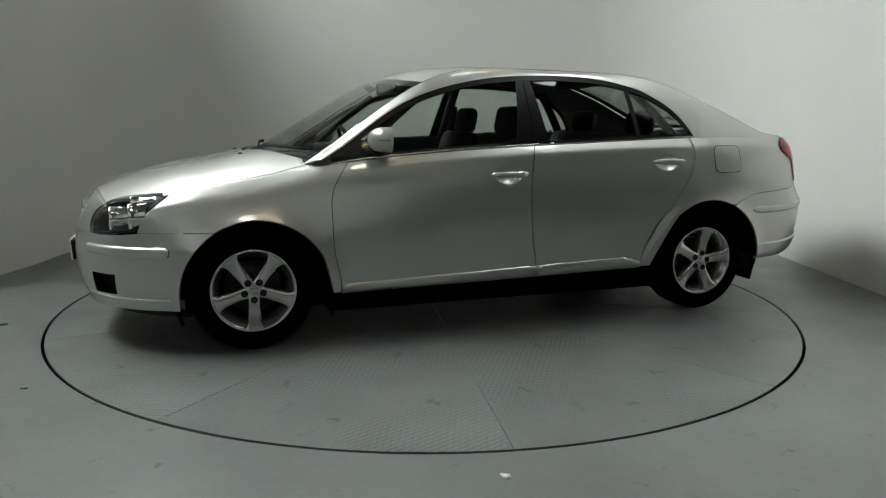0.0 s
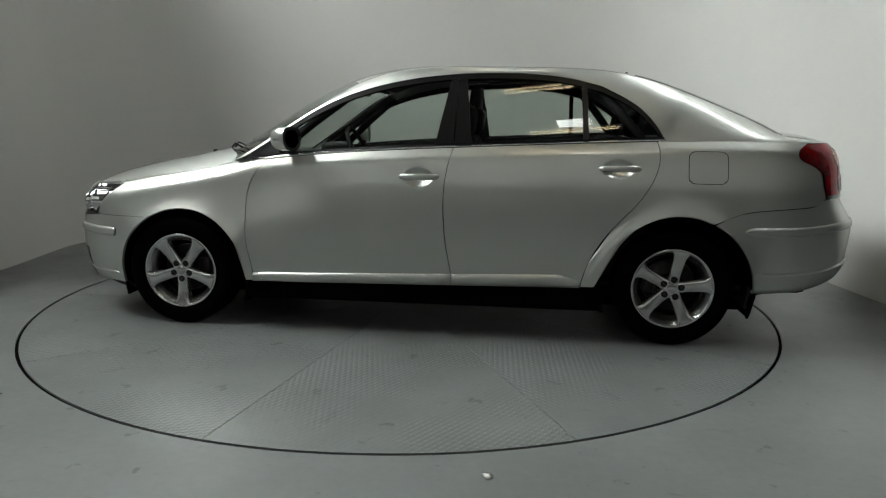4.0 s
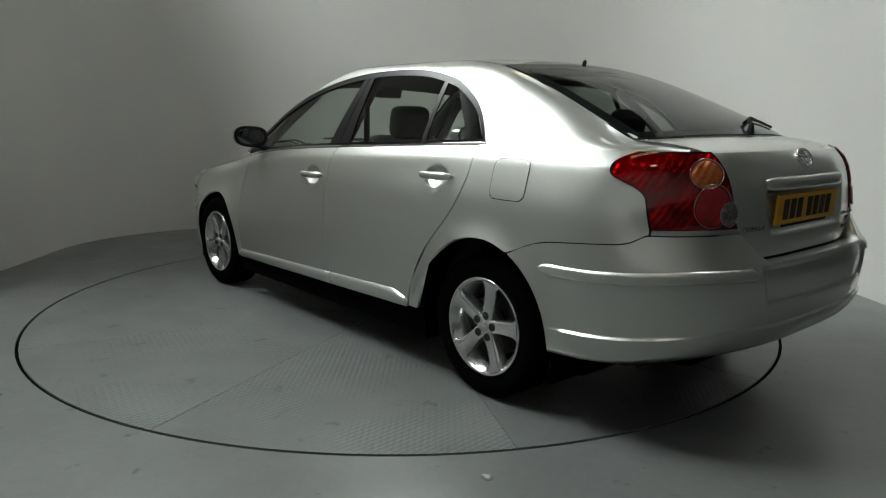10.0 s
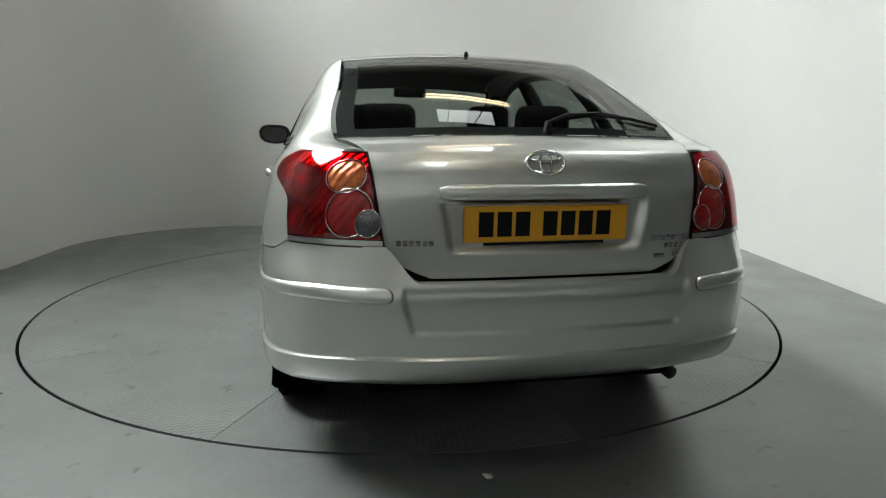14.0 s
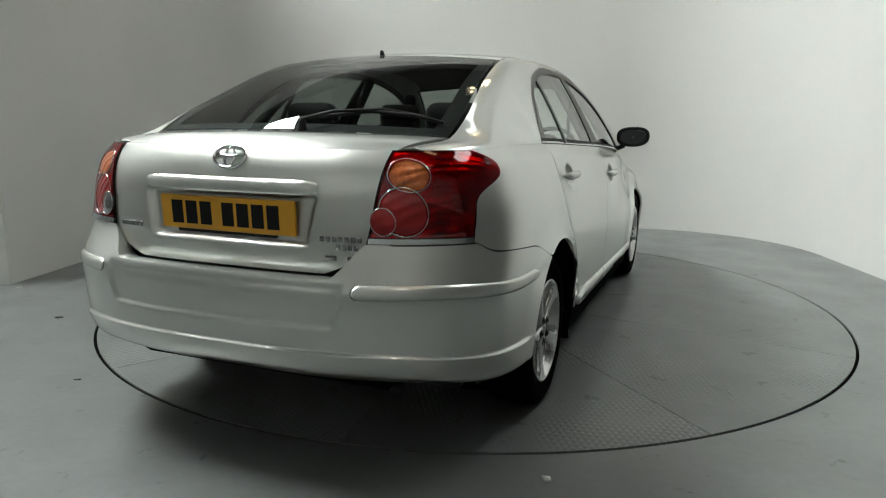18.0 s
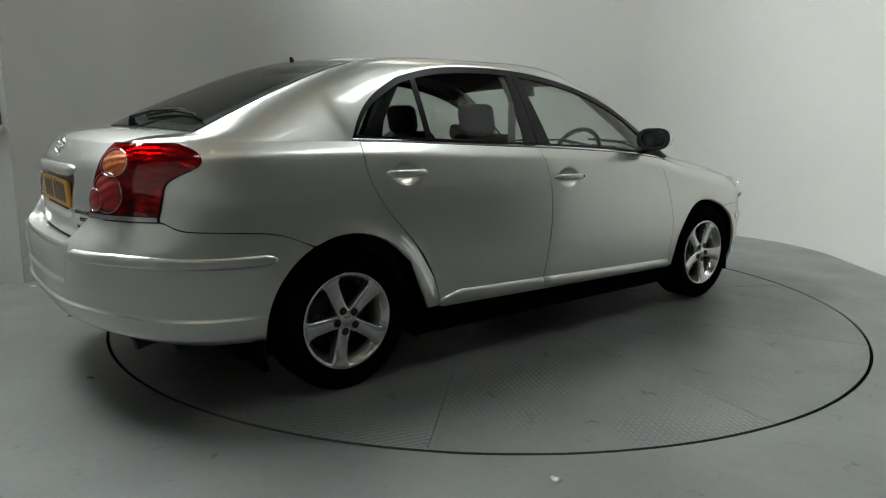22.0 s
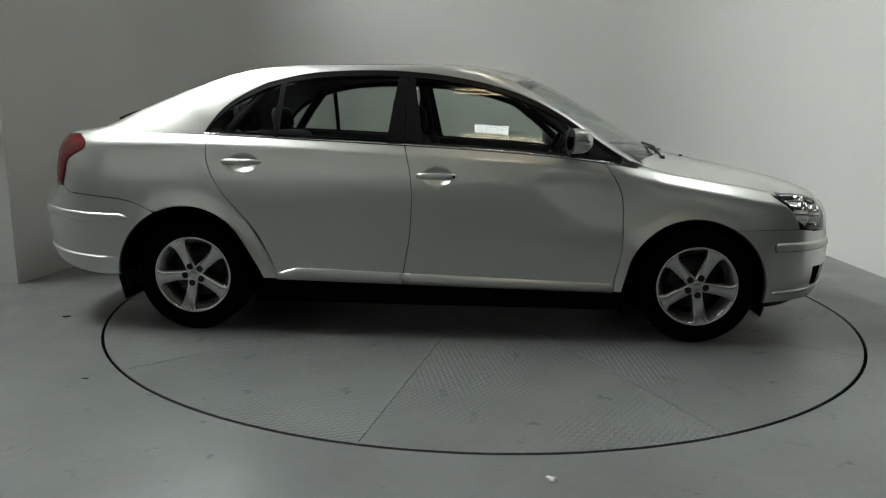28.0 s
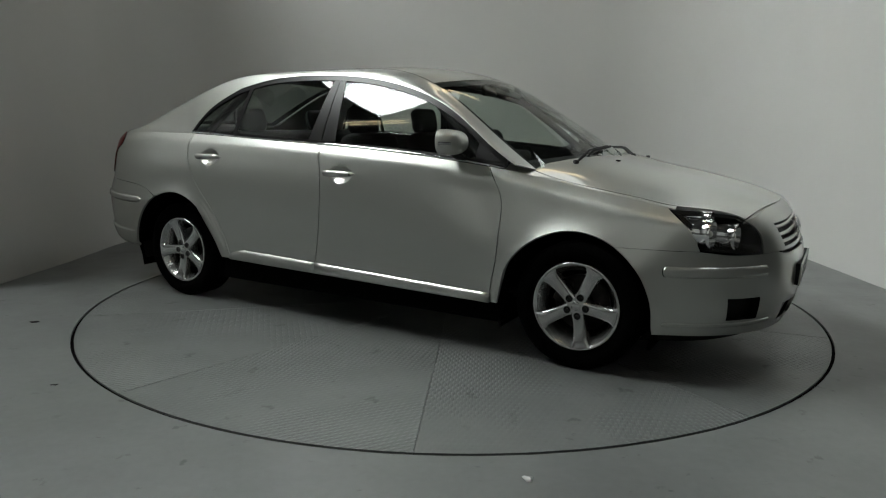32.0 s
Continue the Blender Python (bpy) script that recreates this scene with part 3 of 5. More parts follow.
def quarter(sg):
    """Rear quarter: from the door's rear seam round the wheel cut-out to the tail lamp."""
    seam = Curve((-1.66, 0.628), (-1.713, 0.655), (-1.815, 0.702), (-1.95, 0.727), (-2.15, 0.744), (-2.22, 0.758), (-2.262, 0.781))

    def low(q):
        x = x_of(q, 0.75)
        if x > -1.168:
            return sill_z(x) + 0.001
        if x > -1.712:
            return arch_rear(x)
        return seam(x) + GAP

    top = lambda q: SHOULDER(x_of(q, 1.0))
    us = span(0, 0.10, 6)[:-1] + span(0.10, 0.55, 34)[:-1] + span(0.55, 0.80, 12)[:-1] + span(0.80, 1, 36)
    p = part("quarter_panel", panel(lambda z: q_of_x(SEAM_R(z) - GAP, z), lambda z: q_of_x(-2.258, z), low, top, sg=sg, us=us, nv=26), PAINT, car, "silver painted rear quarter panel")
    if sg > 0:
        def flap(u, v):
            # rounded square
            x, z = -1.665 + 0.093 * (2 * u - 1), 0.934 + 0.078 * (2 * v - 1)
            a, b = abs(2 * u - 1), abs(2 * v - 1)
            k = 1 - 0.13 * (a * b) ** 6
            x, z = -1.665 + 0.093 * (2 * u - 1) * k, 0.934 + 0.078 * (2 * v - 1) * k
            return (x, side_y(x, z), z)
        f = part("fuel_gap", sheet(flap, span(0, 1, 20), span(0, 1, 20), flip=True, lift=0.0016), GLOSS_BLACK, p, "dark seam round the fuel flap")
        for me_v in f.data.vertices:
            me_v.co = Vector((-1.665, me_v.co.y, 0.934)) + (me_v.co - Vector((-1.665, me_v.co.y, 0.934))) * 1.04
        part("fuel_flap", sheet(flap, span(0, 1, 20), span(0, 1, 20), 0.003, flip=True, lift=0.0030), PAINT, p, "silver painted fuel flap")


for sg in (1, -1):
    quarter(sg)


# -------- bumpers
def rear_bumper():
    seam = Curve((-1.66, 0.628), (-1.713, 0.655), (-1.815, 0.702), (-1.95, 0.727), (-2.15, 0.744), (-2.22, 0.758), (-2.262, 0.781), (-2.40, 0.783))
    b = None
    for sg in (1, -1):
        edge = lambda z: q_of_x(min(-1.54 - math.sqrt(max(0.380 ** 2 - (z - 0.312) ** 2, 0.0)), -1.7125) if z > 0.312 else -1.918, z)

        low = lambda q: 0.302 + 0.052 * ease((q - 2.0) / 0.75)

        def top(q):
            p = ring_point(q, 0.75)
            return foot_of_gate(p.y) if p.y < 0.56 else min(seam(p.x), 0.781) - GAP

        def skin(u, v):
            qa = edge(0.5)
            q = qa + (3.0 - qa) * u
            for _ in range(4):
                a, c, d = low(q), 0.404 + 0.052 * ease((q - 2.0) / 0.75), top(q)
                z = a + (c - a) * v / 0.32 if v < 0.32 else c + (d - c) * (v - 0.32) / 0.68
                qa = edge(z)
                q = qa + (3.0 - qa) * u
            p = ring_point(q, z)
            h = ring_point(max(q - 0.004, qa), z) - ring_point(min(q + 0.004, 3.0), z)
            n = Vector((-h.y, h.x, 0)).normalized() if h.length > 1e-6 else Vector((-1, 0, 0))
            if n.dot(Vector((p.x + 1.6, p.y, 0))) < 0:
                n = -n
            # proud lip along the foot, rolled under at its lower edge
            k = ease((-1.925 - p.x) / 0.07)
            o = k * 0.011 * ease((0.335 - v) / 0.035) - 0.016 * max(1 - v / 0.09, 0.0) ** 2
            # pressed field between the mouldings
            o -= 0.011 * ease((0.462 - 0.35 * max(0.62 - z, 0) - p.y) / 0.016) * ease((z - 0.528) / 0.014) * ease((0.676 - z) / 0.02) if p.x < -2.3 else 0.0
            p = p + n * o
            return (p.x, sg * p.y, p.z)
        vs = span(0, 0.09, 6)[:-1] + span(0.09, 0.28, 8)[:-1] + span(0.28, 0.34, 10)[:-1] + span(0.34, 1, 44)
        bm = sheet(skin, span(0, 0.55, 30)[:-1] + span(0.55, 1, 70), vs, 0.014, flip=sg < 0)
        o = part("rear_bumper", bm, PAINT, car, "silver painted rear bumper half") if not b else part("bumper_half", bm, PAINT, b)
        b = b or o
        strip("moulding_seam", b, sg, lambda q: 0.619 + 0.030 * ease((q - 2.0) / 0.55), 0.052, q_of_x(-1.852, 0.62), q_of_y(0.484, 0.65, True), 0.0032, True, True, GLOSS_BLACK)
        strip("bumper_moulding", b, sg, lambda q: 0.619 + 0.030 * ease((q - 2.0) / 0.55), 0.046, q_of_x(-1.856, 0.62), q_of_y(0.487, 0.65, True), 0.010, taper0=True, taper1=True)
    part("bumper_ledge", ledge(), PAINT, b, "silver painted ledge under the tailgate")
    part("rear_valance", valance(True), BLACK, b, "black plastic valance")


def foot_of_gate(y):
    """Height of the bumper's upper edge: it steps down from the lamp to the tailgate's foot."""
    return 0.682 + (0.783 - 0.682) * ease((abs(y) - 0.400) / 0.110)


def ledge():
    """The bumper's top turned in to meet the tailgate."""
    def fn(u, v):
        y = 0.565 * (2 * u - 1)
        z = foot_of_gate(y) - 0.003
        a = ring_point(q_of_y(max(abs(y), 0.002), z, True), z)
        c = ring_point(q_of_y(max(abs(y), 0.002), z, True, HATCH), z, HATCH)
        x = a.x + 0.001 + (c.x + 0.006 - a.x) * v
        return (x, y, z + 0.004 * math.sin(math.pi * v) - 0.004 * v ** 2)
    return sheet(fn, span(0, 1, 70), span(0, 1, 8), 0.004, flip=True)


def strip(name, parent, sg, mid, width, qa, qb, proud, taper0=False, taper1=False, mat=None):
    """A raised rib along the bumper."""
    bm = bmesh.new()
    n, m = 60, 13
    rows = []
    for i in range(n + 1):
        f = i / n
        f = f - 0.9 * math.sin(2 * math.pi * f) / (2 * math.pi)
        q = qa + (qb - qa) * f
        k = 1.0
        if taper0:
            k *= math.sqrt(max(1 - max(1 - f / 0.022, 0) ** 2, 0))
        if taper1:
            k *= math.sqrt(max(1 - max(1 - (1 - f) / 0.03, 0) ** 2, 0))
        k = max(k, 0.04)
        row = []
        for j in range(m):
            g = 2 * j / (m - 1) - 1
            z = mid(q) + g * width / 2 * k
            a, b = ring_point(q - 0.004, z), ring_point(min(q + 0.004, 3.0), z)
            nrm = (b - a).cross(Vector((0, 0, 1)))
            nrm = -nrm.normalized() if nrm.length else Vector((-1, 0, 0))
            if nrm.dot(ring_point(q, z) - Vector((0, 0, z))) < 0:
                nrm = -nrm
            o = proud * min(k * 2, 1) * (1 - abs(g) ** 4) - 0.0015
            p = ring_point(q, z) + nrm * o
            row.append(bm.verts.new((p.x, sg * p.y, p.z)))
        rows.append(row)
    for r, s in zip(rows, rows[1:]):
        for j in range(m - 1):
            bm.faces.new((r[j], s[j], s[j + 1], r[j + 1]))
    bmesh.ops.recalc_face_normals(bm, faces=bm.faces[:])
    if sum((f.normal.dot(f.calc_center_median()) for f in bm.faces)) < 0:
        bmesh.ops.reverse_faces(bm, faces=bm.faces[:])
    return part(name, bm, mat or PAINT, parent)


def valance(rear):
    def fn(u, v):
        s = 1 if u > 0.5 else -1
        f = abs(2 * u - 1)
        q = (3 - 0.90 * f) if rear else 0.85 * f
        z0 = (0.362 - 0.055 * f ** 1.5 if rear else 0.236) - (0.055 if rear else 0.06) * v
        p = ring_point(q, z0 - 0.01)
        k = (0.978 - 0.06 * v) if rear else (0.996 - 0.03 * v)
        return (p.x * (k if rear else k), s * p.y * k, z0)
    return sheet(fn, span(0, 1, 40), span(0, 1, 4), 0.0, flip=not rear)


rear_bumper()


LAMP_IN = Curve((0.56, 0.548), (0.595, 0.553), (0.66, 0.560), (0.70, 0.572), (0.745, 0.606), (0.80, 0.64))


def bonnet_lip(y):
    """Height of the bonnet's front edge."""
    b = min(abs(y) / 0.585, 1.0)
    return hood_z(1.925 - 0.085 * b * b, y)


def grille_half(z):
    return 0.365 + (z - 0.575) * 0.45


def front_bumper():
    b = None
    for sg in (1, -1):
        edge = lambda z: q_of_x(max(1.15 + math.sqrt(max(0.372 ** 2 - (z - 0.290) ** 2, 0.0)), 1.338) if z > 0.290 else 1.522, z)
        low = lambda q: 0.222 - 0.012 * ease((0.6 - q) / 0.6)

        def top(q):
            p = ring_point(q, 0.6)
            return 0.607 - 0.019 * ease((p.x - 1.66) / 0.2) - 0.014 * ease((0.46 - p.y) / 0.08)
        q_start = edge(0.34)
        fa, fb = ((q_start - q_of_y(y, 0.34, False)) / q_start for y in (0.69, 0.555))
        ga = (q_start - q_of_y(0.36, 0.30, False)) / q_start
        us = span(0, fa, 18)[:-1] + span(fa, fb, 8)[:-1] + span(fb, ga, 8)[:-1] + span(ga, 1, 10)
        vs = [0, 0.04, 0.10, 0.15] + span(0.20, 0.48, 8)[:-1] + span(0.48, 1.0, 14)

        def skip(u, v):
            return (fa < u < fb and 0.20 < v < 0.48) or (u > ga and 0.10 < v < 0.34)
        bm = panel(edge, lambda z: 0.0, low, top, sg=sg, us=us, vs=vs, skip=skip, rev=True)
        o = part("front_bumper", bm, PAINT, car, "silver painted front bumper half") if not b else part("bumper_half", bm, PAINT, b)
        b = b or o
        strip("moulding_seam", b, sg, lambda q: 0.516, 0.057, q_of_y(0.532, 0.518, False), q_of_x(1.552, 0.518), 0.0032, True, True, GLOSS_BLACK)
        strip("bumper_moulding", b, sg, lambda q: 0.516, 0.051, q_of_y(0.535, 0.518, False), q_of_x(1.556, 0.518), 0.011, taper0=True, taper1=True)
        strip("foot_ridge", b, sg, lambda q: 0.272, 0.022, q_of_y(0.45, 0.27, False), q_of_x(1.56, 0.27), 0.007, taper0=True, taper1=True)

        def bowl(u, v):
            y = 0.715 + (0.535 - 0.715) * u
            z = 0.28 + 0.135 * v
            p = ring_point(q_of_y(y, z, False), z)
            return (p.x - 0.045, sg * (p.y - 0.035), z)
        part("fog_recess", sheet(bowl, span(0, 1, 8), span(0, 1, 6), -0.04, flip=sg > 0), BLACK, b, "black plastic fog lamp recess")
        # painted nose between lamp, bonnet and grille
        zt = lambda q: bonnet_lip(ring_point(q, 0.74).y) - 0.004
        nose = part("nose_panel", panel(lambda z: q_of_y(LAMP_IN(z) - GAP, z, False), lambda z: q_of_y(grille_half(z), z, False), lambda q: 0.590, zt, 8, 14, 0.012, sg, rev=True), PAINT, b, "silver painted nose")
        def lip(u, v):
            y = (LAMP_IN(0.745) + 0.01) * (1 - u)
            z = bonnet_lip(y) - 0.004
            p = ring_point(q_of_y(max(y, 0.002), z, False), z)
            e = 1.925 - 0.085 * min(y / 0.585, 1.0) ** 2
            return (p.x + (min(e - 0.004, p.x - 0.003) - p.x) * v, sg * y, z - 0.0005 - 0.004 * v)
        part("nose_lip", sheet(lip, span(0, 1, 20), span(0, 1, 3), 0.003, flip=sg > 0), PAINT, nose)
        part("nose_bar", panel(lambda z: q_of_y(grille_half(z), z, False), lambda z: 0.0, lambda q: 0.712, zt, 16, 5, 0.02, sg, rev=True), PAINT, nose)

    def back(u, v):
        z = 0.565 + 0.16 * v
        y = (grille_half(z) + 0.01) * (2 * u - 1)
        p = ring_point(q_of_y(max(abs(y), 0.002), z, False), z)
        return (p.x - 0.028, y, z)
    g = part("grille", sheet(back, span(0, 1, 24), span(0, 1, 6), flip=True), BLACK, b, "black grille with bright bars")
    for k in range(4):
        z = 0.592 + 0.033 * k
        pts = []
        for i in range(31):
            y = (grille_half(z) + 0.010) * (2 * i / 30 - 1)
            p = ring_point(q_of_y(max(abs(y), 0.002), z, False), z)
            pts.append((p.x - 0.012, y, z))
        part("grille_bar", tube(pts, 0.0085, 10, 1.1), PAINT, g, "silver grille bar")
    emblem_at(b, Matrix.Translation((NOSE(0.665) + 0.012, 0, 0.665)) @ Matrix.Rotation(radians(-15), 4, "Y"), 0.062, 0.042)
    lp = part("number_plate", slab(0, 0.007, -0.26, 0.26, -0.055, 0.055, 0.002), PLATE_WHITE, b, "white number plate with dark bars", smooth=False, at=pose(NOSE(0.46) - 0.001, 0, 0.455, 0, 3, 0))
    bars(lp, 0.0082, 1)
    part("plate_plinth", slab(-0.028, -0.0005, -0.255, 0.255, -0.052, 0.052, 0.002), BLACK, lp, "black plate holder", smooth=False)
    part("front_valance", valance(False), BLACK, b, "black plastic valance")

    def intake(u, v):
        y = 0.42 * (2 * u - 1)
        z = 0.235 + 0.13 * v
        p = ring_point(q_of_y(max(abs(y), 0.002), z, False), z)
        return (p.x - 0.03, y, z)
    part("lower_intake", sheet(intake, span(0, 1, 20), span(0, 1, 4), flip=True), BLACK, b, "black lower intake")


def bars(plate, x, s):
    """Seven plain dark bars in place of the characters."""
    y = -0.218
    for k in range(7):
        w = 0.046
        ya, yb = sorted((s * y, s * (y + w)))
        part("character_bar", slab(min(x, x + s * 0.0006), max(x, x + s * 0.0006), ya, yb, -0.0385, 0.0385), GLOSS_BLACK, plate, smooth=False)
        y += w + 0.012 + (0.030 if k == 2 else 0)


def emblem_at(parent, m, ry, rz):
    """A chrome oval ring with a plain inner loop, facing along +x."""
    def oval(a, b, cz, r, n=40):
        bm = bmesh.new()
        rows = []
        for i in range(n):
            t = 2 * math.pi * i / n
            c, o = Vector((0, a * math.cos(t), cz + b * math.sin(t))), Vector((0, math.cos(t), math.sin(t)))
            rows.append([bm.verts.new(c + o * r * math.cos(2 * math.pi * k / 8) + Vector((1, 0, 0)) * r * math.sin(2 * math.pi * k / 8)) for k in range(8)])
        for i in range(n):
            for k in range(8):
                bm.faces.new((rows[i][k], rows[i][(k + 1) % 8], rows[(i + 1) % n][(k + 1) % 8], rows[(i + 1) % n][k]))
        bmesh.ops.recalc_face_normals(bm, faces=bm.faces[:])
        return bm
    e = part("badge", oval(ry, rz, 0, 0.0065), CHROME, parent, "chrome oval badge", at=m)
    part("badge_loop", oval(ry * 0.30, rz * 0.92, 0, 0.005, 28), CHROME, e)
    part("badge_bar", oval(ry * 0.80, rz * 0.36, rz * 0.45, 0.005, 28), CHROME, e)


front_bumper()


# -------- greenhouse: side glass sheet and the painted frame over it
BELT_Y = Curve((0.83, 0.764), (0.48, 0.790), (0.0, 0.803), (-0.37, 0.806), (-0.9, 0.800), (-1.46, 0.776))
DLO = Curve((0.835, 0.930), (0.665, 1.034), (0.472, 1.168), (0.282, 1.270), (0.035, 1.350), (-0.21, 1.394), (-0.423, 1.411), (-0.728, 1.411), (-0.95, 1.389), (-1.14, 1.344))
REAR_DLO = Curve((1.05, -1.468), (1.178, -1.388), (1.262, -1.293), (1.344, -1.14))


def belt_z(x):
    return SHOULDER(x) + 0.006 + 0.012 * ease((x - 0.5) / 0.3)


def glass_y(x, z):
    d = max(z - belt_z(x), 0.0)
    return BELT_Y(x) - 0.47 * d - 0.27 * d * d


def dlo_z(x):
    """Upper edge of the window opening."""
    if x > -1.14:
        return DLO(x)
    a, b = 1.05, 1.344
    for _ in range(30):
        m = (a + b) / 2
        if REAR_DLO(m) < x:
            a = m
        else:
            b = m
    return (a + b) / 2


def glass_patch(xa, xb, za, zb, nu, nv, sg, depth=0.004, lift=0.0):
    """A patch of the side glass sheet between xa(z), xb(z), za(x), zb(x)."""
    def fn(u, v):
        x = xa(1.15) * (1 - u) + xb(1.15) * u
        for _ in range(5):
            z = za(x) * (1 - v) + zb(x) * v
            x = xa(z) * (1 - u) + xb(z) * u
        return (x, sg * glass_y(x, z), z)
    return sheet(fn, span(0, 1, nu), span(0, 1, nv), depth, flip=sg < 0, lift=lift)


def windows(sg):
    low = lambda x: belt_z(x) + 0.012
    top = lambda x: dlo_z(x) - 0.030
    k = lambda a, b: (lambda z: a + (b - a) * (z - 1.0) / 0.4)
    w = part("window_frame", glass_patch(k(0.762, 0.762), k(-1.462, -1.462), lambda x: dlo_z(x) - 0.032, lambda x: dlo_z(x) - 0.001, 70, 3, sg, 0.012, 0.003), GLOSS_BLACK, car, "black window surround")
    # the black sail behind the mirror
    part("mirror_sail", glass_patch(k(0.760, 0.760), k(0.595, 0.595), lambda x: belt_z(x), lambda x: dlo_z(x) - 0.010, 12, 8, sg, 0.006, 0.002), BLACK, w)
    p = part("front_window", glass_patch(k(0.592, 0.592), k(-0.270, -0.345), low, top, 26, 12, sg, 0.003, -0.003), GLASS, w, "tinted glass")
    r = part("rear_window", glass_patch(k(-0.470, -0.420), k(-1.050, -1.035), low, top, 20, 12, sg, 0.003, -0.003), GLASS, w, "tinted glass")
    c = part("quarter_window", glass_patch(k(-1.075, -1.060), k(-1.44, -1.44), low, lambda x: max(dlo_z(x) - 0.030, low(x) + 0.004), 14, 10, sg, 0.003, -0.003), GLASS, w, "tinted glass")
    for o in (p, r, c):
        o.visible_shadow = False
    part("pillar_cover", glass_patch(k(-0.268, -0.343), k(-0.369, -0.380), lambda x: belt_z(x), lambda x: dlo_z(x) - 0.02, 5, 10, sg, 0.006, 0.0015), GLOSS_BLACK, w, "black pillar cover")
    part("pillar_cover", glass_patch(k(-0.374, -0.385), k(-0.472, -0.422), lambda x: belt_z(x), lambda x: dlo_z(x) - 0.02, 5, 10, sg, 0.006, 0.0015), GLOSS_BLACK, w, "black pillar cover")
    part("window_bar", glass_patch(k(-1.048, -1.033), k(-1.077, -1.062), lambda x: belt_z(x), lambda x: dlo_z(x) - 0.02, 3, 10, sg, 0.006, 0.002), GLOSS_BLACK, w, "black dividing bar")

    # belt trim: black rubber with a bright lower lip
    def trim(h0, o0, h1, o1):
        def fn(u, v):
            x = 0.755 + (-1.455 - 0.755) * u
            a = Vector((x, side_y(x, SHOULDER(x)) + o0, SHOULDER(x) + h0))
            z = belt_z(x)
            b = Vector((x, glass_y(x, z + h1) + o1, z + h1))
            p = a.lerp(b, v)
            return (p.x, sg * p.y, p.z)
        return fn
    part("belt_trim", sheet(trim(-0.001, 0.0, 0.016, 0.005), span(0, 1, 60), span(0, 1, 4), 0.004, flip=sg < 0), BLACK, w, "black rubber belt trim")
    def bright(u, v):
        x = 0.755 + (-1.455 - 0.755) * u
        a = 2 * math.pi * v
        return (x, sg * (side_y(x, SHOULDER(x)) - 0.002 + 0.004 * math.cos(a)), SHOULDER(x) + 0.006 + 0.0055 * math.sin(a))
    part("bright_strip", sheet(bright, span(0, 1, 60), span(0, 1, 8), flip=sg < 0), CHROME, w, "thin chrome strip")


for sg in (1, -1):
    windows(sg)

EDGE_Y = Curve((0.93, 0.700), (0.858, 0.686), (0.53, 0.608), (0.204, 0.530), (0.0, 0.505), (-0.4, 0.498), (-0.9, 0.512), (-1.31, 0.550), (-1.7, 0.592), (-2.064, 0.627), (-2.2, 0.592), (-2.31, 0.540))
EDGE_Z = Curve((0.93, 0.900), (0.858, 0.944), (0.53, 1.160), (0.204, 1.356), (0.02, 1.420), (-0.4, 1.452), (-0.9, 1.446), (-1.31, 1.404), (-1.7, 1.266), (-1.88, 1.187), (-2.03, 1.1140), (-2.064, 1.097), (-2.10, 1.088), (-2.2, 1.077), (-2.31, 1.062))
BOW_X = Curve((0.93, 0.23), (0.53, 0.185), (0.204, 0.14), (-0.1, 0.06), (-0.4, 0.0), (-0.9, 0.0), (-1.31, -0.055), (-1.7, -0.085), (-2.064, -0.11), (-2.31, -0.11))
BOW_Z = Curve((0.93, 0.028), (0.53, 0.036), (0.204, 0.036), (-0.4, 0.030), (-0.9, 0.030), (-1.31, 0.026), (-1.7, 0.024), (-2.064, 0.016), (-2.31, 0.01))


def top_point(x, b):
    """The roof, windscreen and rear glass: edge station x, b -1 to 1 across."""
    k = 1 - b * b
    return Vector((x + BOW_X(x) * k, b * EDGE_Y(x), EDGE_Z(x) + BOW_Z(x) * k))


def top_sheet(xa, xb, nu, nv, depth, b=1.0, lift=0.0):
    return sheet(lambda u, v: top_point(xa + (xb - xa) * u, b * (2 * v - 1)), span(0, 1, nu), span(0, 1, nv), depth, flip=True, lift=lift)


roof = part("roof", top_sheet(0.196, -1.296, 40, 24, 0.02, 0.996), PAINT, car, "silver painted roof")
screen = part("windscreen", top_sheet(0.90, 0.200, 20, 24, 0.004, 0.998), GLASS, car, "laminated windscreen glass")
rear_glass = part("rear_glass", top_sheet(-1.318, -2.058, 24, 24, 0.004, 0.975, lift=0.002), DARK_GLASS, car, "dark heated rear window")
screen.visible_shadow = rear_glass.visible_shadow = False


def border(xa, xb, wx, wy, mat, name, parent, label):
    """A black printed band round a glass."""
    for k, (u0, u1, v0, v1) in enumerate(((0, 1, 0, wy), (0, 1, 1 - wy, 1), (0, wx, wy, 1 - wy), (1 - wx, 1, wy, 1 - wy))):
        fn = lambda u, v: top_point(xa + (xb - xa) * u, (0.998 if xa > 0 else 0.975) * (2 * v - 1))
        part(name, sheet(fn, span(u0, u1, 4 if u1 - u0 < 0.3 else 24), span(v0, v1, 3 if v1 - v0 < 0.3 else 24), flip=True, lift=-0.004), mat, parent, label)


border(0.90, 0.203, 0.06, 0.012, BLACK, "screen_band", screen, "black band")
border(-1.318, -2.058, 0.06, 0.05, BLACK, "glass_band", rear_glass, "black band")

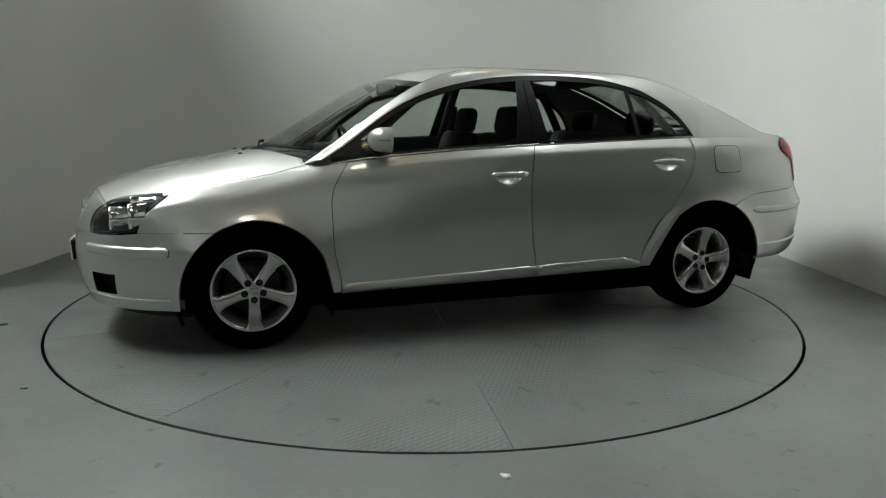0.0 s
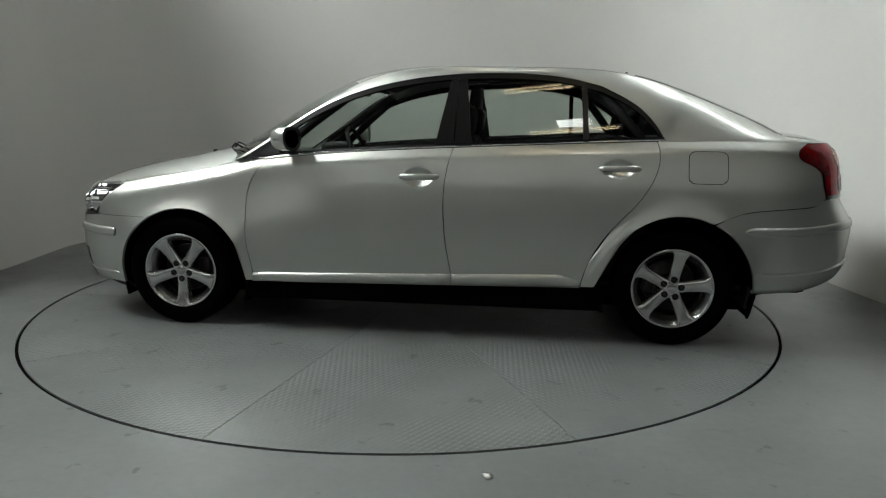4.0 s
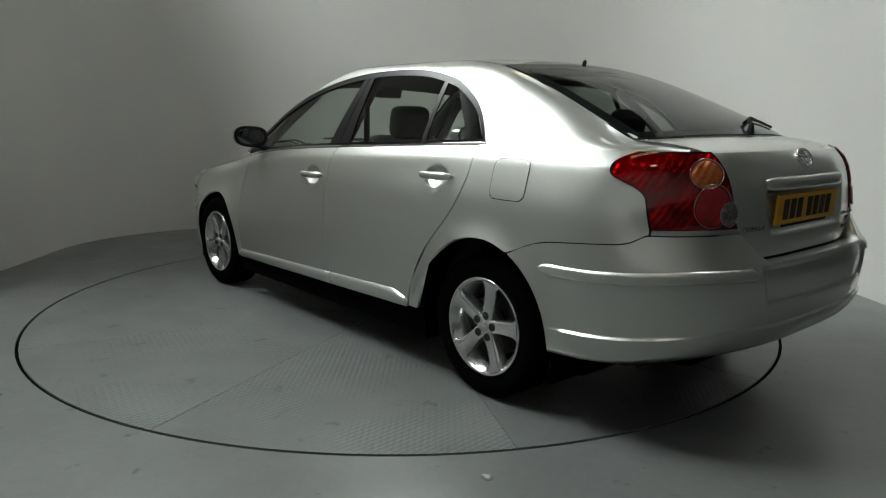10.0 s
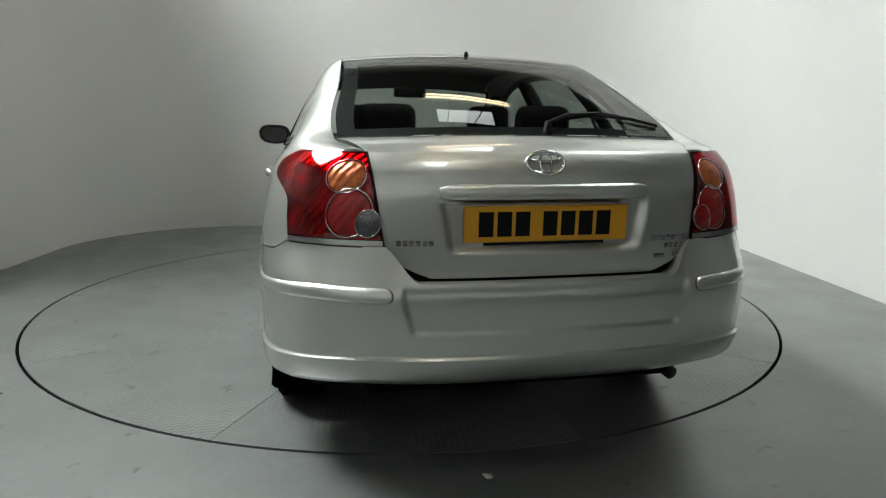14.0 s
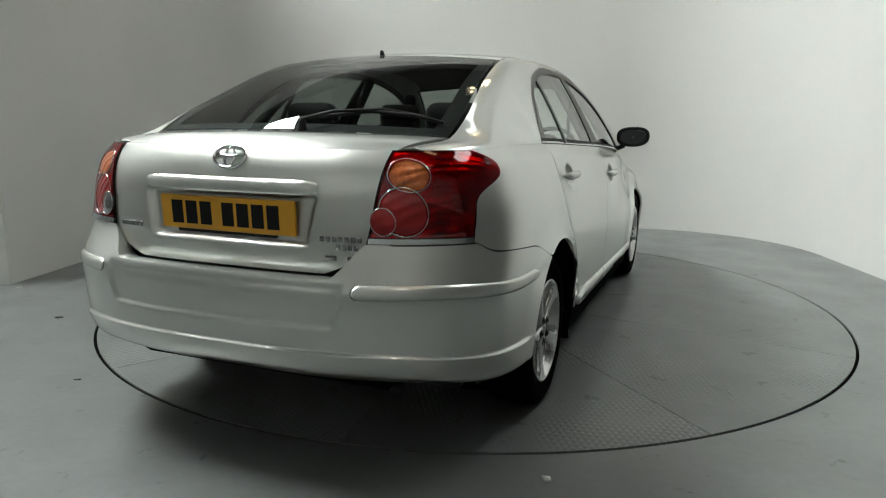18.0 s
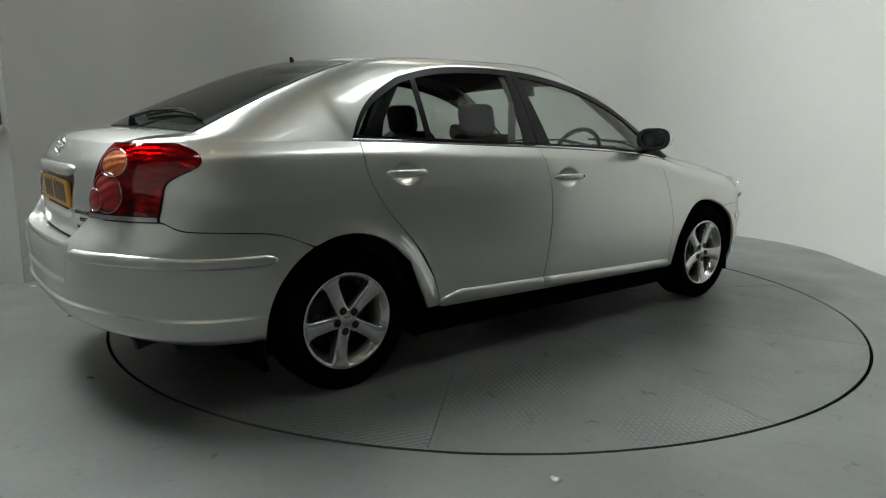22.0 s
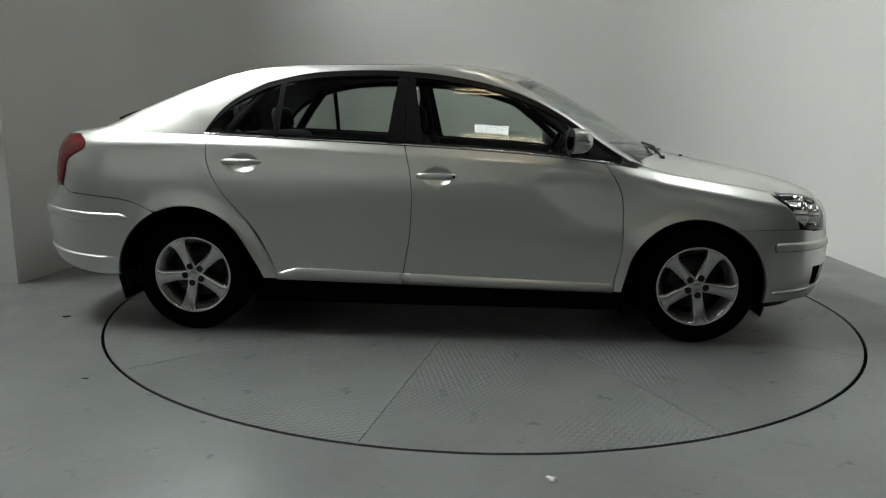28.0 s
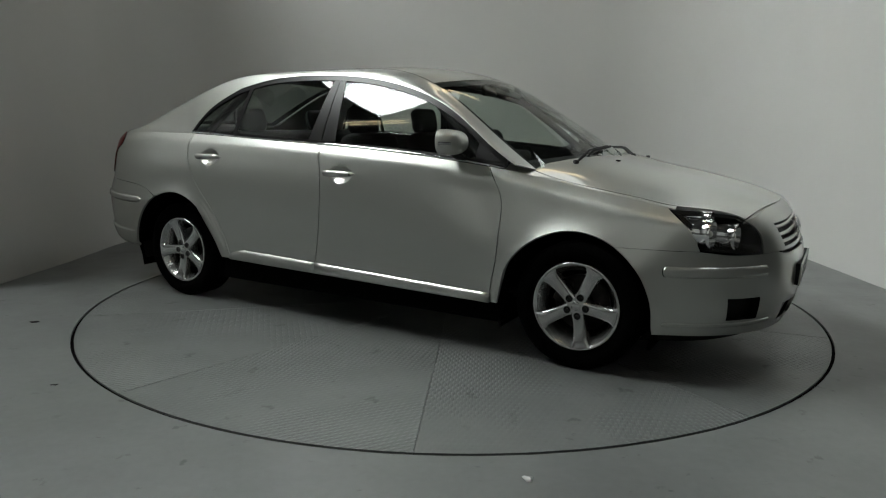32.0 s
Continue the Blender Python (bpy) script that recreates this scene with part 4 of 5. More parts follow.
# painted frame from the windscreen's foot over the roof edge to the tail lamp
PAIR = ((0.0, 0.805, 0.885), (0.10, 0.575, 0.675), (0.22, 0.282, 0.38), (0.34, -0.05, 0.05), (0.46, -0.423, -0.42), (0.56, -0.728, -0.74), (0.66, -1.05, -1.08), (0.72, -1.22, -1.27),
        (0.77, -1.34, -1.41), (0.81, -1.42, -1.51), (0.835, -1.466, -1.57), (0.88, -1.64, -1.72), (0.93, -1.87, -1.90), (0.97, -2.10, -2.10), (1.0, -2.285, -2.29))
OUT_X = Curve(*[(p[0], p[1]) for p in PAIR])
IN_X = Curve(*[(p[0], p[2]) for p in PAIR])


JOIN = glass_y(-1.466, dlo_z(-1.466)) + 0.006 - side_y(-1.466, SHOULDER(-1.466))


def frame_outer(s):
    x = OUT_X(s)
    if x > -1.466:
        z = dlo_z(x)
        y = glass_y(x, z) + 0.006
        up = Vector((0, -(0.47 + 0.54 * max(z - belt_z(x), 0)), 1)).normalized()
        return Vector((x, y, z)), up
    z = SHOULDER(x)
    f = ease((-1.466 - x) / 0.5)
    return Vector((x, side_y(x, z) + JOIN * (1 - f), z)), Vector((0, -0.54 - 0.12 * f, 1)).normalized()


def frame_point(s, v):
    p0, t0 = frame_outer(s)
    x = IN_X(s)
    p1 = top_point(x, 1.0)
    t1 = (top_point(x, 0.9) - p1).normalized()
    d = (p1 - p0).length
    side = t0.cross(Vector((1, 0, 0))).normalized()
    t0 = (p1 - p0 - side * (p1 - p0).dot(side)).normalized()
    h0, h1, h2, h3 = 2 * v ** 3 - 3 * v * v + 1, v ** 3 - 2 * v * v + v, -2 * v ** 3 + 3 * v * v, v ** 3 - v * v
    return p0 * h0 + t0 * d * 0.90 * h1 + p1 * h2 + t1 * d * 0.75 * h3


for sg in (1, -1):
    f = part("side_frame", sheet(lambda u, v: (lambda p: (p.x, sg * p.y, p.z))(frame_point(u, v)), span(0, 1, 120), span(0, 1, 12), 0.006, flip=sg < 0), PAINT, car, "silver painted pillar and roof rail")
    pts = []
    for i in range(40):
        p = top_point(0.19 - 1.47 * i / 39, 1.0)
        pts.append((p.x, sg * (p.y - 0.001), p.z - 0.0025))
    part("roof_seam", tube(pts, 0.004, 6), BLACK, f, "black roof seam")

# fill at the windscreen's foot
part("cowl", sheet(lambda u, v: (lambda b: (lambda p, x0: (p.x * (1 - v) + (x0 - 0.012) * v, p.y * (1 - v) + b * 0.70 * v, (p.z - 0.012) * (1 - v) + (hood_z(x0, b * 0.70) - 0.022) * v))(top_point(0.90, b), 1.135 - 0.30 * abs(b) ** 1.8 + 0.02))(2 * u - 1),
                   span(0, 1, 30), span(0, 1, 6), 0.0, flip=True), BLACK, car, "black plastic cowl under the wipers")


def tailgate():
    """The deck behind the glass and the upright back, in one pressing."""
    def fn(u, v):
        b = 2 * u - 1
        if v < 1:
            a = top_point(-2.072, b * 0.992)
            z = 1.062
            y = b * 0.538
            q = q_of_y(max(abs(y), 0.002), z, True, HATCH)
            c = ring_point(q, z, HATCH)
            e = Vector((c.x, y, z + 0.006 * (1 - b * b)))
            p = a.lerp(e, v)
            p.z += 0.012 * math.sin(v * math.pi) * (1 - b * b * 0.4) - 0.006 * v ** 6
            return p
        z = 1.062 - (1.062 - 0.6845) * (v - 1)
        half = 0.538 - 0.036 * (1.062 - z) / 0.27
        if z < 0.79:
            half = 0.502 - 0.115 * ((0.79 - z) / 0.096) ** 2.2
        y = b * half
        q = q_of_y(max(abs(y), 0.002), z, True, HATCH)
        c = ring_point(q, z, HATCH)
        # hollow for the number plate, deepest just under the strip
        hx = ease((0.338 - 0.22 * max(0.90 - z, 0) - abs(y)) / 0.020) * ease((0.925 - z) / 0.012) * ease((z - 0.757) / 0.022)
        return Vector((c.x + 0.022 * hx, y, z))
    vs = span(0, 1, 10)[:-1] + [0.97] + span(1, 2, 60)
    g = part("tailgate", sheet(fn, span(0, 1, 90), vs, 0.016, flip=False), PAINT, car, "silver painted tailgate")

    def strip_fn(u, v):
        f = 2 * u - 1
        y = 0.336 * f
        k = (1 - abs(f) ** 16)
        a = math.pi * v
        z = 0.945 + 0.024 * math.cos(a) * (0.55 + 0.45 * k)
        q = q_of_y(max(abs(y), 0.002), z, True, HATCH)
        c = ring_point(q, z, HATCH)
        return (c.x + 0.002 - (0.024 * math.sin(a) ** (0.45 if v < 0.5 else 0.35)) * (0.25 + 0.75 * k), y, z)
    part("plate_strip", sheet(strip_fn, span(0, 1, 40), [0, 0.01, 0.03, 0.07, 0.14, 0.24, 0.36, 0.5, 0.64, 0.76, 0.86, 0.93, 0.97, 0.99, 1], flip=False), PAINT, g, "silver painted strip over the plate")
    pl = part("number_plate", slab(-0.012, 0, -0.264, 0.264, -0.056, 0.056, 0.003), PLATE_YELLOW, g, "yellow number plate with dark bars", smooth=False, at=pose(-2.442, 0, 0.848, 0, -3, 0))
    bars(pl, -0.0125, -1)
    part("plate_footer", slab(-0.010, -0.002, -0.19, 0.20, -0.066, -0.0565), BLACK, pl, "dark strip under the plate", smooth=False)
    for s in (-0.17, 0.17):
        part("plate_screw", lathe([(0.0005, -0.0135), (0.005, -0.0135), (0.006, -0.012)], seg=12), PLATE_YELLOW, pl, at=pose(0, s, 0, 0, 0, 90))
    emblem_at(g, Matrix.Translation((HATCH(1.03) - 0.004, 0, 1.030)) @ Matrix.Rotation(radians(180), 4, "Z") @ Matrix.Rotation(radians(-22), 4, "Y"), 0.061, 0.037)
    # unreadable chrome lettering as plain bars
    for y0, z0, w, n in ((0.469, 0.793, 0.116, 6), (-0.346, 0.793, 0.140, 7), (-0.40, 0.767, 0.075, 4)):
        for k in range(n):
            y = y0 - w * (k + 0.5) / n
            q = q_of_y(abs(y), z0, True, HATCH)
            c = ring_point(q, z0, HATCH)
            part("letter_bar", slab(-0.003, 0.002, -w / n * 0.36, w / n * 0.36, -0.008, 0.008, 0.001), FOOT, g, at=Matrix.Translation((c.x, y, z0)))
    for y, r in ((-0.385, 0.014), (-0.452, 0.012)):
        z0 = 0.735
        q = q_of_y(abs(y), z0, True, HATCH)
        c = ring_point(q, z0, HATCH)
        part("letter_bar", slab(-0.003, 0.002, -r * 1.4, r * 1.4, -r * 0.5, r * 0.5, 0.001), FOOT, g, at=Matrix.Translation((c.x, y, z0)))
    # rear wiper: pivot, arm and blade lying on the glass
    pv = top_point(-2.045, 0.16 * -1)
    w = part("rear_wiper", lathe([(0.0005, 0.038), (0.009, 0.036), (0.014, 0.018), (0.016, -0.01)], "Z", 20), BLACK, g, "black rear wiper", at=Matrix.Translation(pv))
    ln = lambda x, b, h: Vector(top_point(x, b)) + Vector((-0.2, 0, 1)) * h - pv
    part("wiper_arm", tube([ln(-2.045, -0.16, 0.030), ln(-1.99, -0.30, 0.028), ln(-1.95, -0.55, 0.020), ln(-1.955, -0.72, 0.014)], [0.007, 0.006, 0.0045, 0.003], 8), BLACK, w)
    part("wiper_blade", tube([ln(-1.995, -0.22, 0.012), ln(-1.955, -0.5, 0.014), ln(-1.965, -0.75, 0.012), ln(-2.0, -0.92, 0.010)], 0.005, 8, 1.3), BLACK, w)
    return g


tailgate()
aerial = top_point(-1.285, 0.0)
part("aerial", tube([(aerial.x, 0, aerial.z - 0.004), (aerial.x - 0.006, 0, aerial.z + 0.016), (aerial.x - 0.010, 0, aerial.z + 0.021)], [0.012, 0.009, 0.004], 12), BLACK, roof, "black aerial stub")


# -------- lamps
def on_ring(q, z, sg, dz, ds, lift):
    """A point ds along the outline and dz up from (q, z), raised by lift."""
    h = 0.003
    for _ in range(2):
        t = (ring_point(q + h, z + dz) - ring_point(q - h, z + dz)) / (2 * h)
        qq = q + ds / max(t.length, 1e-3)
    p = ring_point(qq, z + dz)
    a, b = ring_point(qq + h, z + dz) - ring_point(qq - h, z + dz), ring_point(qq, z + dz + 0.004) - ring_point(qq, z + dz - 0.004)
    n = a.cross(b).normalized()
    if n.dot(Vector((p.x, p.y, 0))) < 0:
        n = -n
    p = p + n * lift
    return (p.x, sg * p.y, p.z)


def lamp_disc(name, parent, sg, y, z, r, mat, lift, squash=1.0):
    q = q_of_y(y, z, True)
    fn = lambda u, v: on_ring(q, z, sg, r * v * math.sin(2 * math.pi * u), r * squash * v * math.cos(2 * math.pi * u), lift + 0.006 * (1 - v * v))
    d = part(name, sheet(fn, span(0, 1, 32), [0.02, 0.35, 0.7, 0.9, 1.0], 0.004, flip=sg > 0), mat, parent)
    ring = lambda u, v: on_ring(q, z, sg, (r + 0.0017 * math.cos(2 * math.pi * v)) * math.sin(2 * math.pi * u), (r + 0.0017 * math.cos(2 * math.pi * v)) * squash * math.cos(2 * math.pi * u), lift + 0.003 + 0.0017 * math.sin(2 * math.pi * v))
    part("lamp_ring", sheet(ring, span(0, 1, 36), span(0, 1, 8), flip=sg > 0), SATIN_RING, d, "bright ring")
    return d


def tail_lamp(sg):
    x0 = Curve((0.783, -2.264), (0.88, -2.240), (0.93, -2.212), (0.955, -2.165), (0.975, -2.122), (1.0, -2.106), (1.03, -2.118), (1.056, -2.165))
    lens = part("tail_lamp", panel(lambda z: q_of_x(x0(z), z), lambda z: q_of_y(0.505 + (z - 0.79) * 0.135, z, True), lambda q: 0.800, lambda q: 1.055, 30, 26, 0.006, sg, 0.008), RED_GLASS, car, "red tail lamp with amber and clear rounds")
    part("lamp_seal", panel(lambda z: q_of_x(x0(z) + 0.0022, z), lambda z: q_of_y(0.500 + (z - 0.79) * 0.135, z, True), lambda q: 0.782, lambda q: 1.059, 30, 26, 0.004, sg, 0.0035), GLOSS_BLACK, lens, "black seal round the lamp")
    lens.visible_shadow = False
    part("lamp_bowl", panel(lambda z: q_of_x(x0(z) - 0.004, z), lambda z: q_of_y(0.509 + (z - 0.79) * 0.135, z, True), lambda q: 0.803, lambda q: 1.052, 30, 26, 0.0, sg, 0.0045), LAMP_BOWL, lens, "fluted reflector behind the red lens")
    lamp_disc("indicator", lens, sg, 0.606, 0.985, 0.047, AMBER_LENS, 0.007, 1.35)
    lamp_disc("stop_lamp", lens, sg, 0.602, 0.879, 0.073, STOP_LENS, 0.007, 1.0)
    lamp_disc("reversing_lamp", lens, sg, 0.545, 0.850, 0.042, CLEAR_LENS if sg > 0 else STOP_LENS, 0.012, 0.9)
    part("lamp_foot", panel(lambda z: q_of_x(-2.264, z), lambda z: q_of_y(0.505, z, True), lambda q: 0.783, lambda q: 0.799, 24, 3, 0.008, sg, 0.008), FOOT, lens, "chrome strip under the lamp")


def head_lamp(sg):
    def outline(u, v, push):
        qa = q_of_x(Curve((0.58, 1.71), (0.61, 1.700), (0.66, 1.675), (0.72, 1.630), (0.78, 1.552))(0.606 + v * 0.17), 0.606 + v * 0.17)
        z = 0
        qb = q_of_y(LAMP_IN(0.59 + 0.16 * v) + GAP, 0.59 + 0.16 * v, False)
        q = qa + (qb - qa) * u
        z0 = 0.611 - 0.026 * ease(u)
        z1 = 0.778 - 0.024 * u ** 2
        z = z0 + (z1 - z0) * v
        p = ring_point(q, z)
        # follow the bonnet's edge at the top
        return Vector((p.x - push * 0.75, sg * (p.y - push * 0.5), p.z))
    lens = part("head_lamp", sheet(lambda u, v: outline(u, v, 0.0), span(0, 1, 24), span(0, 1, 16), 0.004, flip=sg > 0), LAMP_GLASS, car, "clear head lamp with chrome reflectors")
    lens.visible_shadow = False
    part("lamp_housing", sheet(lambda u, v: outline(u, v, 0.012 + 0.110 * (math.sin(math.pi * u) * math.sin(math.pi * v)) ** 0.30), span(0, 1, 24), span(0, 1, 16), flip=sg > 0), DARK_CHROME, lens, "dark bowl of the lamp")
    for u, v, r in ((0.27, 0.44, 0.066), (0.62, 0.42, 0.060), (0.42, 0.84, 0.032)):
        c = outline(u, v, 0.050 if r > 0.04 else 0.038)
        prof = [(0.001, -0.03), (r * 0.45, -0.02), (r * 0.80, 0.005), (r * 0.90, 0.026), (r * 0.96, 0.028), (r, 0.024), (r * 1.0, 0.012), (r * 0.97, 0.010), (r * 1.02, -0.02), (r * 1.08, -0.085)]
        part("reflector", lathe([(a, b) for a, b in prof], "Y", 28), CHROME, lens, "chrome reflector", at=Matrix.Translation(c) @ pose(0, 0, 0, 0, 0, -90 + sg * 6))
        part("bulb", lathe([(0.001, 0.02), (r * 0.22, 0.016), (r * 0.26, 0.0), (r * 0.26, -0.02)], "Y", 16), PLATE_WHITE, lens, at=Matrix.Translation(c) @ pose(0, 0, 0, 0, 0, -90 + sg * 6))
    for name, ua, ub, va, vb in (("lamp_brow", 0.0, 1.0, 0.90, 1.0), ("lamp_heel", 0.0, 0.07, 0.0, 0.90), ("lamp_lip", 0.07, 1.0, 0.0, 0.07), ("lamp_cheek", 0.95, 1.0, 0.07, 0.90)):
        part(name, sheet(lambda u, v: outline(ua + (ub - ua) * u, va + (vb - va) * v, 0.005), span(0, 1, 20), span(0, 1, 12), flip=sg > 0), GLOSS_BLACK, lens, "black edge of the lamp")


DARK_CHROME = material("dark_bowl", (0.05, 0.05, 0.052), 0.22, 0.8)
for sg in (1, -1):
    tail_lamp(sg)
    head_lamp(sg)


# -------- mirrors
def door_mirror(sg):
    def shell(u, v):
        a = 2 * math.pi * u
        t = v
        w = math.sqrt(max(1 - t ** 3.6, 0.0))
        yy = 0.104 * math.copysign(abs(math.cos(a)) ** 0.78, math.cos(a)) * w
        zz = 0.064 * math.copysign(abs(math.sin(a)) ** 0.80, math.sin(a)) * w
        return (0.118 * t - 0.045, sg * (yy - 0.020 * t * t), zz + 0.006 * (yy > 0) * abs(yy) / 0.1)
    at = pose(0.520, sg * 0.890, 1.052, 0, 0, sg * -8)
    m = part("door_mirror", sheet(shell, span(0, 1, 36), [0, 0.1, 0.25, 0.4, 0.55, 0.7, 0.8, 0.88, 0.94, 0.975, 0.992, 0.999, 1.0], 0.0, flip=sg > 0), PAINT, car, "silver painted door mirror with clear indicator", at=at)
    part("mirror_glass", sheet(lambda u, v: (-0.041, sg * 0.080 * v * math.copysign(abs(math.cos(2 * math.pi * u)) ** 0.78, math.cos(2 * math.pi * u)), 0.047 * v * math.copysign(abs(math.sin(2 * math.pi * u)) ** 0.80, math.sin(2 * math.pi * u))), span(0, 1, 32), [0.02, 0.5, 1.0], flip=sg > 0), MIRROR, m, "mirror glass")
    part("mirror_rim", sheet(lambda u, v: (lambda p: (p[0] - 0.002 * math.sin(math.pi * v), p[1] * (1.0 - 0.24 * v), p[2] * (1.0 - 0.28 * v)))(shell(u, 0.0)), span(0, 1, 36), span(0, 1, 3), flip=sg > 0), BLACK, m, "black rim")
    part("indicator", sheet(lambda u, v: (lambda p: (p[0] + 0.003, p[1] * 1.02, p[2]))(shell(-0.030 + 0.028 * v, 0.12 + 0.5 * u)), span(0, 1, 10), span(0, 1, 5), flip=sg < 0), CHROME, m, "clear indicator lens")
    part("mirror_foot", tube([(0.0, -sg * 0.055, -0.055), (0.004, -sg * 0.085, -0.072), (0.0, -sg * 0.128, -0.080)], [0.030, 0.026, 0.034], 14, 0.6), BLACK, m, "black mirror foot")


for sg in (1, -1):
    door_mirror(sg)


# -------- front wipers
for y0, y1 in ((0.10, 0.60), (-0.52, 0.0)):
    pts = [top_point(0.895, y0 / 0.70) + Vector((0.03, 0, 0.018)), top_point(0.83, (y0 * 0.6 + y1 * 0.4) / 0.69) + Vector((0.02, 0, 0.026)), top_point(0.80, y1 / 0.68) + Vector((0.01, 0, 0.016))]
    w = part("front_wiper", tube(pts, [0.008, 0.006, 0.003], 8), BLACK, screen, "black wiper")
    part("wiper_blade", tube([p + Vector((0.004, 0.05, -0.006)) for p in pts], 0.005, 8, 1.3), BLACK, w)
    part("wiper_pivot", lathe([(0.0005, 0.03), (0.014, 0.028), (0.018, 0.0)], "Z", 16), BLACK, w, at=Matrix.Translation(pts[0] + Vector((0, 0, -0.012))))


# -------- wheels
def spoke():
    """One broad spoke, pointing up, domed across, outer face towards +y."""
    bm = bmesh.new()
    rows = []
    for i in range(13):
        f = i / 12
        r = 0.034 + 0.164 * f
        hw = 0.0265 + 0.0105 * f + 0.026 * max(f - 0.78, 0) ** 2 / 0.0484 + 0.005 * max(0.25 - f, 0) / 0.25
        face = 0.017 - 0.006 * math.sin(math.pi * min(f * 1.1, 1)) + 0.010 * f
        row = []
        for g, dy in ((-1.0, -0.050), (-1.0, -0.016), (-0.93, -0.006), (-0.78, -0.001), (-0.4, 0.0005), (0, 0.001), (0.4, 0.0005), (0.78, -0.001), (0.93, -0.006), (1.0, -0.016), (1.0, -0.050)):
            row.append(bm.verts.new((hw * g, face + dy, r)))
        rows.append(row)
    for a, b in zip(rows, rows[1:]):
        for k in range(len(a) - 1):
            bm.faces.new((a[k], a[k + 1], b[k + 1], b[k]))
    bmesh.ops.recalc_face_normals(bm, faces=bm.faces[:])
    return bm


def wheel():
    """A wheel round the origin whose outer face looks along +y."""
    rim = part("wheel", lathe([(0.165, -0.14), (0.168, -0.02), (0.186, 0.004), (0.194, 0.018), (0.200, 0.026), (0.208, 0.030), (0.212, 0.026), (0.213, 0.010), (0.206, 0.0), (0.205, -0.14)], "Y", 72), ALLOY, car, "silver five-spoke alloy wheel")
    part("tyre", lathe([(0.205, 0.014), (0.216, 0.022), (0.235, 0.030), (0.262, 0.034), (0.288, 0.028), (0.302, 0.016), (0.306, 0.008), (0.306, -0.03), (0.3035, -0.031), (0.3035, -0.037), (0.306, -0.038), (0.306, -0.09), (0.3035, -0.091), (0.3035, -0.097), (0.306, -0.098),
                       (0.306, -0.14), (0.300, -0.155), (0.270, -0.172), (0.23, -0.168), (0.205, -0.15)], "Y", 80), RUBBER, rim, "black tyre")
    s = part("spoke", spoke(), ALLOY, rim)
    for k in range(1, 5):
        again(s, rim, pose(0, 0, 0, 0, 72 * k, 0))
    part("hub", lathe([(0.0005, 0.0165), (0.036, 0.0165), (0.046, 0.014), (0.050, 0.006), (0.052, -0.006), (0.053, -0.06)], "Y", 48), ALLOY, rim)
    part("centre_cap", lathe([(0.0005, 0.0195), (0.019, 0.0195), (0.022, 0.018), (0.023, 0.014)], "Y", 32), ALLOY, rim)
    n = part("nut_well", lathe([(0.0005, 0.0180), (0.0140, 0.0180), (0.0155, 0.0200), (0.0172, 0.0185), (0.0175, 0.008)], "Y", 20), GLOSS_BLACK, rim, at=Matrix.Translation((0, 0, 0.048)))
    nut = part("wheel_nut", lathe([(0.0005, 0.025), (0.006, 0.0245), (0.0082, 0.022), (0.0086, 0.012)], "Y", 6), STEEL, rim, smooth=False, at=Matrix.Translation((0, 0, 0.048)))
    for k in range(1, 5):
        again(n, rim, pose(0, 0, 0, 0, 72 * k, 0) @ Matrix.Translation((0, 0, 0.048)))
        again(nut, rim, pose(0, 0, 0, 0, 72 * k, 0) @ Matrix.Translation((0, 0, 0.048)))
    part("brake_disc", lathe([(0.06, -0.07), (0.135, -0.07), (0.137, -0.085), (0.06, -0.085)], "Y", 48), STEEL, rim, "steel brake disc")
    # added near-black disc: the shade seen between the spokes
    part("wheel_shade", lathe([(0.0005, -0.100), (0.164, -0.100)], "Y", 40), SHADOW, rim, "near-black disc for the shade inside the wheel")
    part("caliper", slab(0.075, 0.135, -0.105, -0.055, -0.06, 0.06, 0.008), STEEL, rim)
    return rim


WHEEL_Y = 0.822
first_wheel = wheel()
first_wheel.matrix_basis = pose(FX, WHEEL_Y, HUB_Z, 0, 180, 0)
for x, sg, turn in ((RX, 1, -11), (FX, -1, -26), (RX, -1, 24)):
    at = pose(x, sg * WHEEL_Y, HUB_Z, 0, 0 if sg > 0 else 0, 0 if sg > 0 else 180) @ pose(0, 0, 0, 0, turn, 0)
    copy_thing(first_wheel, at)


def wheel_well(x, sg):
    cz, r = (0.290, 0.372) if x > 0 else (0.312, 0.380)
    cx = 1.15 if x > 0 else -1.54

    def fn(u, v):
        a = math.pi * (-0.12 + 1.24 * u)
        rr = r + 0.004 + (0.02 if 0 < v else 0)
        px, pz = cx + rr * math.cos(a), cz + rr * math.sin(a)
        y = (side_y(px, max(pz, 0.24)) - 0.012) * (1 - v) + 0.50 * v
        return (px, sg * y, pz)
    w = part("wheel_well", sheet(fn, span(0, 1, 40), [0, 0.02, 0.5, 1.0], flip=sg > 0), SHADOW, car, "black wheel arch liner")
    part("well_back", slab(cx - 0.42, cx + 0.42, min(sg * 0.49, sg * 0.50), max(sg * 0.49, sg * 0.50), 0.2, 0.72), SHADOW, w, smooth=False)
    return w


for sg in (1, -1):
    for x in (FX, RX):
        wheel_well(x, sg)
    part("mud_flap", slab(-0.006, 0.006, -0.07, 0.07, 0.0, 0.11, 0.004), BLACK, car, "black rubber mud flap", at=pose(-1.900, sg * 0.775, 0.215, 0, -8, 0))

